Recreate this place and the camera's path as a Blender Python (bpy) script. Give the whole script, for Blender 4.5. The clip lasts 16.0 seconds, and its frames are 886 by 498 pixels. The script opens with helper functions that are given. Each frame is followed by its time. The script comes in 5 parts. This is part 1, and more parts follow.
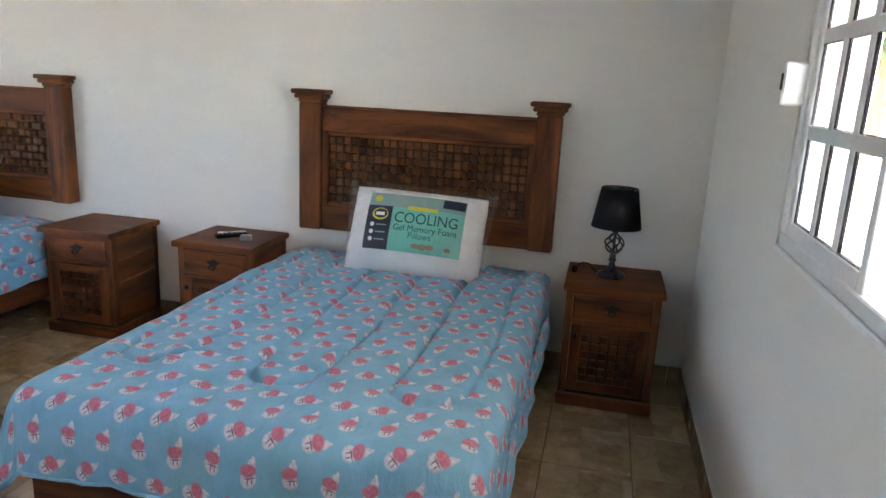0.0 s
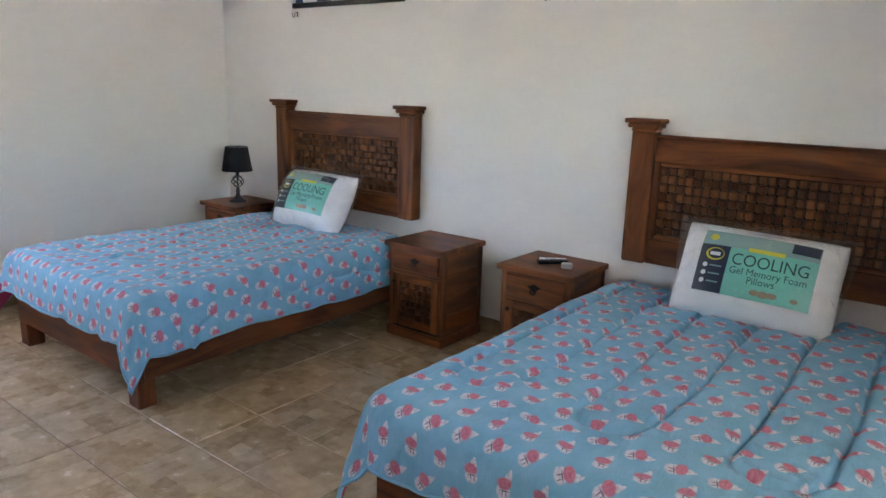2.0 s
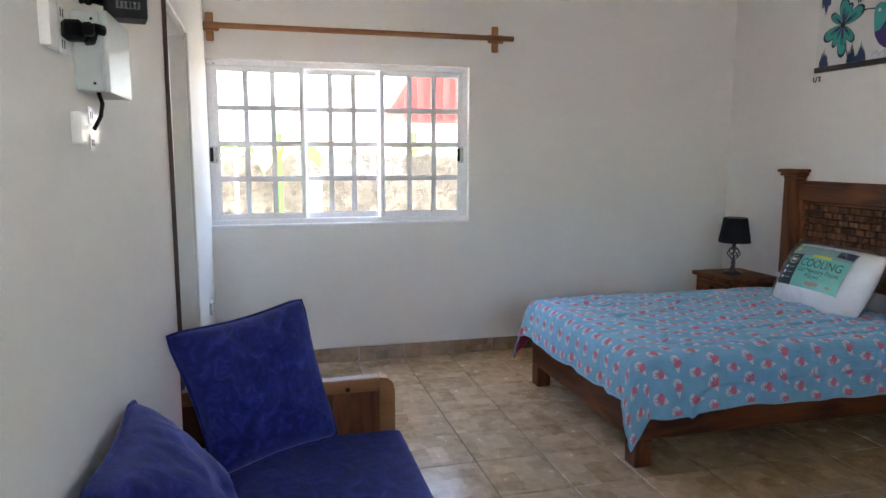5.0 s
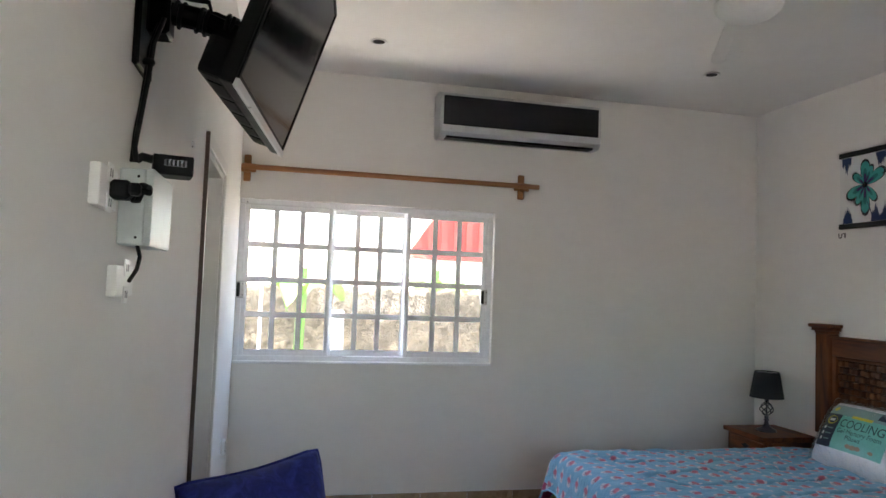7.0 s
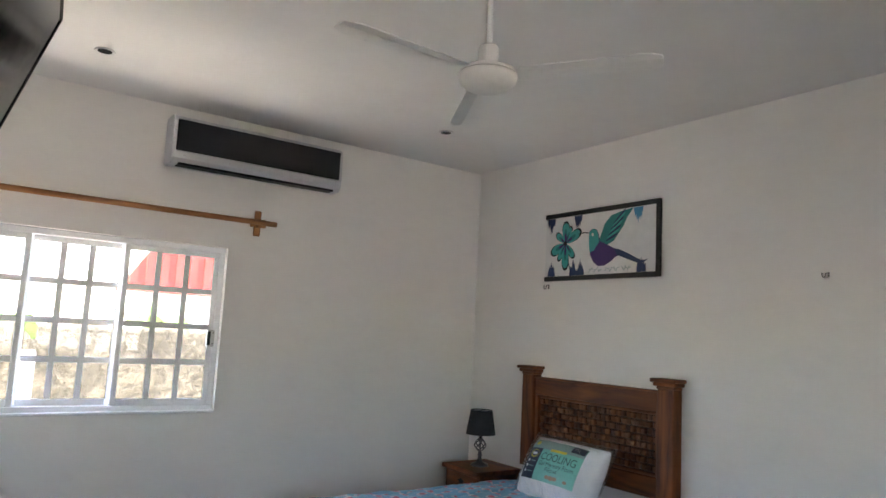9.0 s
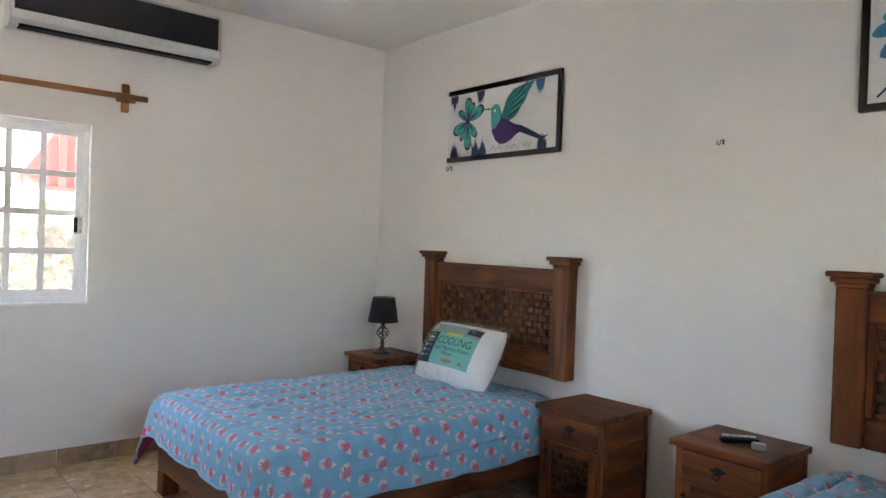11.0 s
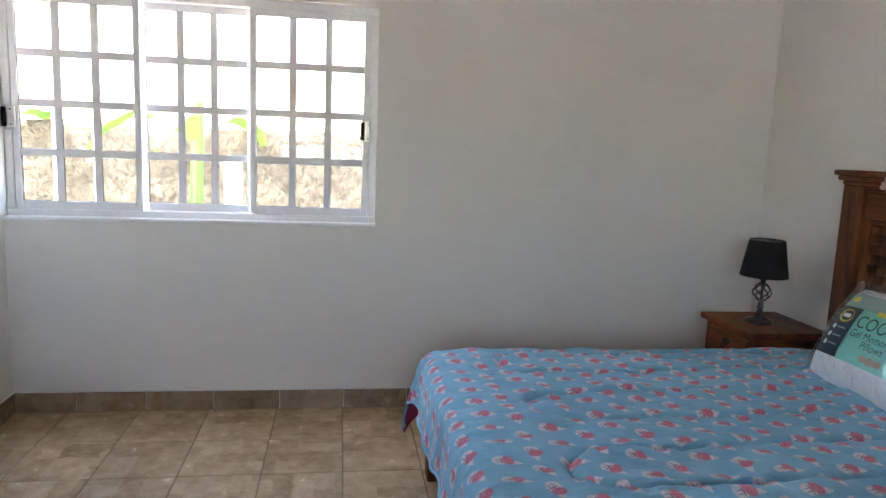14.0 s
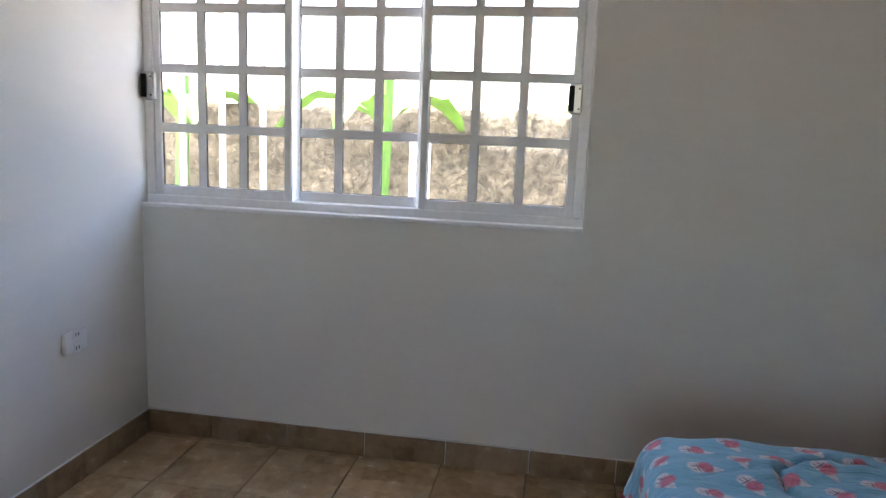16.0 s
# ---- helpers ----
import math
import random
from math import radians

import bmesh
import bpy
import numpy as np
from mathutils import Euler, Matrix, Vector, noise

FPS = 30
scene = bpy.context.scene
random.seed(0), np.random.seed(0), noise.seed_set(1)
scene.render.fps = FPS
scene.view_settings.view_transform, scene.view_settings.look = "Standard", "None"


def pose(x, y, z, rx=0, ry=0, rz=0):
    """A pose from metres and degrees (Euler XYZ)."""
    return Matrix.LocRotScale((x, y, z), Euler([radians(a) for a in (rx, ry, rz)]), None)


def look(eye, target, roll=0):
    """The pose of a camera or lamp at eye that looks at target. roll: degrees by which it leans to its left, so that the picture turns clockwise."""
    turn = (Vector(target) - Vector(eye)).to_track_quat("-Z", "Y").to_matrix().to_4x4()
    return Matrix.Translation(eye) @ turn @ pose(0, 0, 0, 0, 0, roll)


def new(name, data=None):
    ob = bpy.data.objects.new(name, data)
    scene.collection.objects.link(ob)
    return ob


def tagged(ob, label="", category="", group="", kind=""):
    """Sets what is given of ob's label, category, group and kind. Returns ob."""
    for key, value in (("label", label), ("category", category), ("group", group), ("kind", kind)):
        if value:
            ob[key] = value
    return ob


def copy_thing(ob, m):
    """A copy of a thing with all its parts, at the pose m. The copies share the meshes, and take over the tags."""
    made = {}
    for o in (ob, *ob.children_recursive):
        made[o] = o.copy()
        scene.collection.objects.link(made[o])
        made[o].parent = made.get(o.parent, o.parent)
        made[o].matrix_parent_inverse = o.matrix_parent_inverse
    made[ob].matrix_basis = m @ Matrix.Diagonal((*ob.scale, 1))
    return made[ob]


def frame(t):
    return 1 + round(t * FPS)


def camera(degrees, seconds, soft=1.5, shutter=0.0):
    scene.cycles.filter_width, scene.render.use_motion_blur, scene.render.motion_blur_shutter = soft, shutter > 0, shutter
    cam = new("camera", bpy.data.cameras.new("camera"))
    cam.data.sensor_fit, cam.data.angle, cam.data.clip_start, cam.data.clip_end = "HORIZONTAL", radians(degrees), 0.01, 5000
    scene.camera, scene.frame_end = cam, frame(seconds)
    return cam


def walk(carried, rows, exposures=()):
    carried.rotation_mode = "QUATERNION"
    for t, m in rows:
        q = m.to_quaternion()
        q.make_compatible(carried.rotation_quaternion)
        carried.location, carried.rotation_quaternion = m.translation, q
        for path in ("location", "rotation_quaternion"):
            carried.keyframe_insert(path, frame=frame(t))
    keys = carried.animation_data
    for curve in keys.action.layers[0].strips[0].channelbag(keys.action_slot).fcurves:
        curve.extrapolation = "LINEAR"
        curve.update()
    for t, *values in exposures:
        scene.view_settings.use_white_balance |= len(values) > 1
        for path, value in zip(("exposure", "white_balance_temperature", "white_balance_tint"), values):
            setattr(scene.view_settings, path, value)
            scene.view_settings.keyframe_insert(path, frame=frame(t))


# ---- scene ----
cam = camera(65.5, 16.0)
PATH = [
    (0, (0.138, 0.445, 1.491), (-0.291, 2.341, 1.02), 2.9),
    (0.5, (0.091, 0.467, 1.496), (-0.532, 2.308, 1.024), 2.5),
    (1, (0.044, 0.465, 1.511), (-0.767, 2.232, 1.044), 2.2),
    (1.5, (0.004, 0.475, 1.523), (-0.988, 2.149, 1.062), 1.8),
    (2, (-0.02, 0.458, 1.538), (-1.21, 2.0, 1.084), 1.8),
    (2.5, (-0.045, 0.399, 1.546), (-1.428, 1.774, 1.102), 1.7),
    (3, (-0.05, 0.341, 1.537), (-1.615, 1.51, 1.106), 2.0),
    (3.5, (-0.067, 0.301, 1.526), (-1.785, 1.236, 1.107), 1.9),
    (4, (-0.093, 0.267, 1.505), (-1.923, 0.962, 1.096), 1.5),
    (4.2, (-0.094, 0.272, 1.504), (-1.956, 0.884, 1.105), 1.1),
    (6.3, (-0.227, 0.228, 1.559), (-2.172, 0.687, 1.484), 1.7),
    (6.5, (-0.215, 0.231, 1.563), (-2.163, 0.686, 1.545), 1.8),
    (7, (-0.18, 0.241, 1.576), (-2.127, 0.687, 1.688), 2.1),
    (7.5, (-0.18, 0.241, 1.579), (-2.112, 0.723, 1.769), 2.2),
    (8, (-0.2, 0.24, 1.583), (-2.077, 0.893, 1.806), 2.2),
    (8.5, (-0.245, 0.215, 1.6), (-2.015, 1.116, 1.84), 2.4),
    (9, (-0.258, 0.212, 1.622), (-1.882, 1.354, 1.869), 3.0),
    (9.5, (-0.241, 0.194, 1.612), (-1.729, 1.512, 1.835), 3.3),
    (9.7, (-0.245, 0.2, 1.602), (-1.705, 1.563, 1.8), 3.2),
    (11.8, (-0.378, 0.988, 1.429), (-2.034, 2.1, 1.284), 1.7),
    (12, (-0.467, 1.043, 1.426), (-2.166, 2.088, 1.273), 1.9),
    (12.5, (-0.691, 1.16, 1.428), (-2.479, 2.037, 1.25), 2.7),
    (13, (-0.93, 1.321, 1.451), (-2.799, 1.999, 1.232), 3.1),
    (13.5, (-1.181, 1.512, 1.462), (-3.109, 1.971, 1.198), 2.8),
    (14, (-1.411, 1.573, 1.458), (-3.366, 1.871, 1.161), 2.3),
    (14.5, (-1.656, 1.539, 1.444), (-3.621, 1.732, 1.124), 1.7),
    (15, (-1.911, 1.599, 1.419), (-3.884, 1.638, 1.097), 1.2),
    (15.5, (-2.177, 1.649, 1.395), (-4.145, 1.516, 1.069), 1.8),
    (16, (-2.433, 1.647, 1.371), (-4.38, 1.337, 1.037), 2.3),
]
EXPOSURES = [(0.0, 5.25, 7150, 15), (0.5, 5.1, 7150, 15), (1.5, 5.1, 7150, 15), (2.5, 5.15, 7150, 15), (4.0, 5.03, 7000, 16), (6.5, 4.2, 7250, 14), (8.0, 4.2, 7250, 14), (9.5, 4.65, 7350, 14), (12.0, 4.95, 7350, 15), (13.5, 4.7, 7300, 15), (15.0, 4.25, 7350, 15), (16.0, 3.85, 7400, 16)]
walk(cam, [(t, look(eye, target, roll)) for t, eye, target, roll in PATH], EXPOSURES)

# ---- light ----
world = bpy.data.worlds.new("sky")
scene.world = world
world.use_nodes = True
wn = world.node_tree.nodes
sky = wn.new("ShaderNodeTexSky")
sky.sky_type, sky.sun_disc = "NISHITA", False
sky.sun_elevation, sky.sun_rotation = radians(62), radians(177)
wn["Background"].inputs["Strength"].default_value = 0.15
world.node_tree.links.new(sky.outputs["Color"], wn["Background"].inputs["Color"])
sun_data = bpy.data.lights.new("sun", "SUN")
sun_data.energy, sun_data.angle, sun_data.color = 4.0, radians(0.5), (1.0, 0.95, 0.88)
sun = new("sun", sun_data)
SUN_AZ = radians(177)
sun_dir = Vector((math.sin(SUN_AZ) * math.cos(radians(62)), math.cos(SUN_AZ) * math.cos(radians(62)), math.sin(radians(62))))
sun.matrix_world = look(sun_dir * 20, (0, 0, 0))

# ---- room numbers ----
WX, EX, SY, NY, CZ = -5.10, 0.64, -0.08, 4.00, 3.085


# ---- node helpers ----
class Nodes:
    def __init__(self, name):
        self.mat = bpy.data.materials.new(name)
        self.mat.use_nodes = True
        self.tree = self.mat.node_tree
        self.bsdf = self.tree.nodes["Principled BSDF"]
        self.out = self.tree.nodes["Material Output"]

    def put(self, socket, value):
        if isinstance(value, bpy.types.NodeSocket):
            self.tree.links.new(value, socket)
        elif value is not None:
            socket.default_value = value

    def math(self, op, a, b=None, c=None):
        n = self.tree.nodes.new("ShaderNodeMath")
        n.operation = op
        for s, v in zip(n.inputs, (a, b, c)):
            self.put(s, v)
        return n.outputs[0]

    def coords(self, kind="Object", scale=(1, 1, 1), offset=None):
        n = self.tree.nodes.new("ShaderNodeTexCoord")
        m = self.tree.nodes.new("ShaderNodeMapping")
        self.put(m.inputs["Vector"], n.outputs[kind])
        m.inputs["Scale"].default_value = scale
        if offset is not None:
            self.put(m.inputs["Location"], offset)
        return m.outputs[0]

    def random(self):
        return self.tree.nodes.new("ShaderNodeObjectInfo").outputs["Random"]

    def noise(self, vec, scale, detail=4.0, rough=0.55, distort=0.0):
        n = self.tree.nodes.new("ShaderNodeTexNoise")
        self.put(n.inputs["Vector"], vec)
        n.inputs["Scale"].default_value, n.inputs["Detail"].default_value = scale, detail
        n.inputs["Roughness"].default_value, n.inputs["Distortion"].default_value = rough, distort
        return n.outputs["Fac"]

    def white(self, vec):
        n = self.tree.nodes.new("ShaderNodeTexWhiteNoise")
        self.put(n.inputs["Vector"], vec)
        return n.outputs["Value"]

    def ramp(self, fac, *stops):
        n = self.tree.nodes.new("ShaderNodeValToRGB")
        self.put(n.inputs["Fac"], fac)
        e = n.color_ramp.elements
        while len(e) < len(stops):
            e.new(0.5)
        for i, (p, c) in enumerate(stops):
            e[i].position, e[i].color = p, (*c, 1)
        return n.outputs["Color"]

    def mix(self, fac, a, b, kind="MIX"):
        n = self.tree.nodes.new("ShaderNodeMix")
        n.data_type, n.blend_type = "RGBA", kind
        self.put(n.inputs[0], fac)
        self.put(n.inputs[6], a if not isinstance(a, tuple) else (*a, 1))
        self.put(n.inputs[7], b if not isinstance(b, tuple) else (*b, 1))
        return n.outputs[2]

    def xyz(self, vec):
        n = self.tree.nodes.new("ShaderNodeSeparateXYZ")
        self.put(n.inputs[0], vec)
        return n.outputs

    def vec(self, x, y, z=0.0):
        n = self.tree.nodes.new("ShaderNodeCombineXYZ")
        for s, v in zip(n.inputs, (x, y, z)):
            self.put(s, v)
        return n.outputs[0]

    def bump(self, height, strength=0.3, distance=0.01):
        n = self.tree.nodes.new("ShaderNodeBump")
        self.put(n.inputs["Height"], height)
        n.inputs["Strength"].default_value, n.inputs["Distance"].default_value = strength, distance
        self.put(self.bsdf.inputs["Normal"], n.outputs[0])

    def done(self, color=None, rough=0.6, metal=0.0, spec=None):
        if color is not None:
            self.put(self.bsdf.inputs["Base Color"], (*color, 1) if isinstance(color, tuple) else color)
        self.put(self.bsdf.inputs["Roughness"], rough)
        self.bsdf.inputs["Metallic"].default_value = metal
        if spec is not None:
            self.bsdf.inputs["Specular IOR Level"].default_value = spec
        return self.mat


def plain(name, color, rough=0.5, metal=0.0, grain=30.0, amount=0.12):
    n = Nodes(name)
    f = n.noise(n.coords(), grain)
    dark = tuple(c * (1 - amount) for c in color)
    light = tuple(min(1, c * (1 + amount)) for c in color)
    c = n.ramp(f, (0.3, dark), (0.7, light))
    n.bump(f, 0.06, 0.002)
    return n.done(c, n.math("MULTIPLY_ADD", f, 0.15, rough - 0.07), metal)


def wall_material(name, base):
    n = Nodes(name)
    co = n.coords()
    big, fine = n.noise(co, 0.9, 3), n.noise(co, 55, 5)
    trowel = n.noise(n.coords(scale=(1.0, 1.0, 2.5)), 5.0, 4, 0.6, 0.6)
    c = n.ramp(n.math("MULTIPLY_ADD", trowel, 0.4, n.math("MULTIPLY", big, 0.6)), (0.3, tuple(b * 0.93 for b in base)), (0.7, base))
    n.bump(n.math("MULTIPLY_ADD", trowel, 2.0, n.math("MULTIPLY", fine, 0.25)), 0.22, 0.004)
    return n.done(c, 0.72, spec=0.3)


def wood_material(name, dark, light, along=0, rough=0.42):
    n = Nodes(name)
    s = [6.5, 6.5, 6.5]
    s[along] = 1.1
    r = n.random()
    off = n.vec(n.math("MULTIPLY", r, 7.0), n.math("MULTIPLY", r, 13.0), n.math("MULTIPLY", r, 5.0))
    co = n.coords(scale=tuple(s), offset=off)
    bands = n.noise(co, 1.6, 5, 0.55, 0.8)
    s2 = [90.0, 90.0, 90.0]
    s2[along] = 4.0
    fine = n.noise(n.coords(scale=tuple(s2)), 1.0, 3)
    c = n.ramp(bands, (0.36, dark), (0.5, tuple((a + b) / 2 for a, b in zip(dark, light))), (0.64, light))
    c = n.mix(n.math("MULTIPLY", fine, 0.25), c, tuple(d * 0.55 for d in dark))
    c = n.mix(n.math("MULTIPLY", r, 0.3), c, tuple(d * 0.8 for d in dark))
    n.bump(fine, 0.18, 0.002)
    return n.done(c, n.math("MULTIPLY_ADD", bands, 0.2, rough), spec=0.3)


def tile_material(name, upright, tone):
    n = Nodes(name)
    r = n.random()
    off = n.vec(n.math("MULTIPLY", r, 37.0), n.math("MULTIPLY", r, 91.0), 0.0)
    xs = n.xyz(n.coords(scale=(1 / 0.0885, 1 / 0.0885, 1 / 0.0885)))
    a, b2 = (n.math("ADD", xs[0], xs[1]), xs[2]) if upright else (xs[0], xs[1])
    wob = n.noise(n.coords(), 22, 2)
    fx = n.math("FLOOR", n.math("MULTIPLY_ADD", wob, 0.7, a))
    fy = n.math("FLOOR", n.math("MULTIPLY_ADD", wob, 0.7, b2))
    big = n.vec(n.math("FLOOR", n.math("MULTIPLY", fx, 0.5)), n.math("FLOOR", n.math("MULTIPLY", fy, 0.5)), n.math("MULTIPLY", r, 50.0))
    cell = n.white(n.vec(fx, fy, n.math("MULTIPLY", r, 50.0)))
    f = n.math("MULTIPLY_ADD", n.white(big), 0.35, n.math("MULTIPLY", cell, 0.65))
    cloud = n.noise(n.coords(offset=off), 14, 5, 0.65)
    f = n.math("MULTIPLY_ADD", cloud, 0.75, n.math("MULTIPLY", f, 0.34))
    c = n.ramp(f, (0.25, tuple(t * k for t, k in zip(tone, (0.60, 0.55, 0.47)))), (0.52, tone), (0.80, tuple(t * k for t, k in zip(tone, (1.35, 1.40, 1.50)))))
    c = n.mix(n.math("MULTIPLY", r, 0.25), c, tuple(t * 0.7 for t in tone))
    n.bump(cloud, 0.15, 0.002)
    return n.done(c, n.math("MULTIPLY_ADD", cloud, 0.22, 0.13), spec=0.55)


def comforter_material(name):
    n = Nodes(name)
    uv = n.xyz(n.coords("UV"))
    v = n.math("DIVIDE", uv[1], 0.100)
    row = n.math("FLOOR", v)
    u = n.math("MULTIPLY_ADD", n.math("MODULO", row, 2.0), 0.5, n.math("DIVIDE", uv[0], 0.120))
    col = n.math("FLOOR", u)
    a = n.math("MULTIPLY", n.math("SUBTRACT", n.math("SUBTRACT", u, col), 0.5), 0.105)
    b = n.math("MULTIPLY", n.math("SUBTRACT", n.math("SUBTRACT", v, row), 0.5), 0.0875)
    rnd = n.white(n.vec(row, col, 3.0))
    ang = n.math("ADD", n.math("MULTIPLY", n.math("MODULO", row, 2.0), 1.05), n.math("MULTIPLY_ADD", rnd, 0.5, -0.35))
    ca, sa = n.math("COSINE", ang), n.math("SINE", ang)
    x = n.math("SUBTRACT", n.math("MULTIPLY", a, ca), n.math("MULTIPLY", b, sa))
    y = n.math("ADD", n.math("MULTIPLY", a, sa), n.math("MULTIPLY", b, ca))

    def blob(cx, cy, rx, ry, soft=0.12):
        dx = n.math("DIVIDE", n.math("SUBTRACT", x, cx), rx)
        dy = n.math("DIVIDE", n.math("SUBTRACT", y, cy), ry)
        d = n.math("SQRT", n.math("ADD", n.math("MULTIPLY", dx, dx), n.math("MULTIPLY", dy, dy)))
        m = n.tree.nodes.new("ShaderNodeMapRange")
        n.put(m.inputs["Value"], d)
        m.inputs["From Min"].default_value, m.inputs["From Max"].default_value = 1 - soft, 1 + soft
        m.inputs["To Min"].default_value, m.inputs["To Max"].default_value = 1.0, 0.0
        return m.outputs["Result"]

    mottle = n.noise(n.coords("UV"), 9, 4)
    c = n.ramp(mottle, (0.3, (0.165, 0.40, 0.56)), (0.7, (0.225, 0.485, 0.66)))
    speck = n.noise(n.coords("UV"), 95, 3)
    pale = n.ramp(speck, (0.35, (0.50, 0.48, 0.55)), (0.6, (0.70, 0.67, 0.72)))
    pink = n.ramp(speck, (0.35, (0.54, 0.13, 0.20)), (0.65, (0.64, 0.22, 0.29)))
    c = n.mix(blob(0.010, 0.024, 0.010, 0.012, 0.2), c, pale)
    c = n.mix(blob(0.014, 0.034, 0.0045, 0.010, 0.25), c, pale)
    c = n.mix(blob(-0.002, -0.013, 0.020, 0.019, 0.15), c, pale)
    c = n.mix(blob(-0.001, 0.008, 0.021, 0.0155, 0.15), c, pink)
    c = n.mix(blob(0.002, -0.010, 0.014, 0.0018, 0.5), c, (0.20, 0.12, 0.16))
    c = n.mix(blob(-0.004, -0.016, 0.0016, 0.009, 0.5), c, (0.24, 0.16, 0.20))
    c = n.mix(blob(0.007, -0.019, 0.0016, 0.006, 0.5), c, (0.24, 0.16, 0.20))
    weave = n.noise(n.coords("UV"), 260, 2)
    crease = n.noise(n.coords("UV", scale=(3.0, 1.0, 1.0)), 9, 4, 0.6, 1.2)
    n.bump(n.math("MULTIPLY_ADD", weave, 0.06, crease), 0.55, 0.02)
    n.bsdf.inputs["Sheen Weight"].default_value = 0.15
    return n.done(c, 0.82, spec=0.25)


def velvet_material(name):
    n = Nodes(name)
    co = n.coords()
    swirl = n.noise(co, 21, 4, 0.65, 1.0)
    fine = n.noise(co, 120, 3)
    c = n.ramp(swirl, (0.32, (0.010, 0.014, 0.095)), (0.52, (0.018, 0.025, 0.17)), (0.72, (0.040, 0.052, 0.27)))
    n.bump(n.math("MULTIPLY_ADD", fine, 0.4, swirl), 0.25, 0.005)
    n.bsdf.inputs["Sheen Weight"].default_value = 0.35
    n.bsdf.inputs["Sheen Tint"].default_value = (0.35, 0.4, 0.9, 1)
    return n.done(c, 0.85, spec=0.2)


def glass_material(name):
    n = Nodes(name)
    clear = n.tree.nodes.new("ShaderNodeBsdfTransparent")
    gloss = n.tree.nodes.new("ShaderNodeBsdfGlossy")
    gloss.inputs["Roughness"].default_value = 0.03
    fres = n.tree.nodes.new("ShaderNodeLayerWeight")
    fres.inputs["Blend"].default_value = 0.5
    mix = n.tree.nodes.new("ShaderNodeMixShader")
    n.put(mix.inputs[0], n.math("MULTIPLY_ADD", n.math("POWER", fres.outputs["Facing"], 5.0), 0.5, 0.03))
    n.tree.links.new(clear.outputs[0], mix.inputs[1])
    n.tree.links.new(gloss.outputs[0], mix.inputs[2])
    n.tree.links.new(mix.outputs[0], n.out.inputs["Surface"])
    return n.mat


def rough_wall_material(name):
    n = Nodes(name)
    co = n.coords()
    f, g = n.noise(co, 24, 4, 0.6, 0.5), n.noise(co, 1.3, 3)
    c = n.ramp(n.math("MULTIPLY_ADD", f, 0.85, n.math("MULTIPLY", g, 0.15)), (0.38, (0.040, 0.034, 0.022)), (0.62, (0.145, 0.125, 0.09)))
    n.bump(f, 0.9, 0.05)
    return n.done(c, 0.9)


def foliage_material(name, dark, light):
    n = Nodes(name)
    f = n.noise(n.coords(), 6, 3)
    c = n.ramp(f, (0.3, dark), (0.7, light))
    n.bsdf.inputs["Transmission Weight"].default_value = 0.0
    return n.done(c, 0.5)


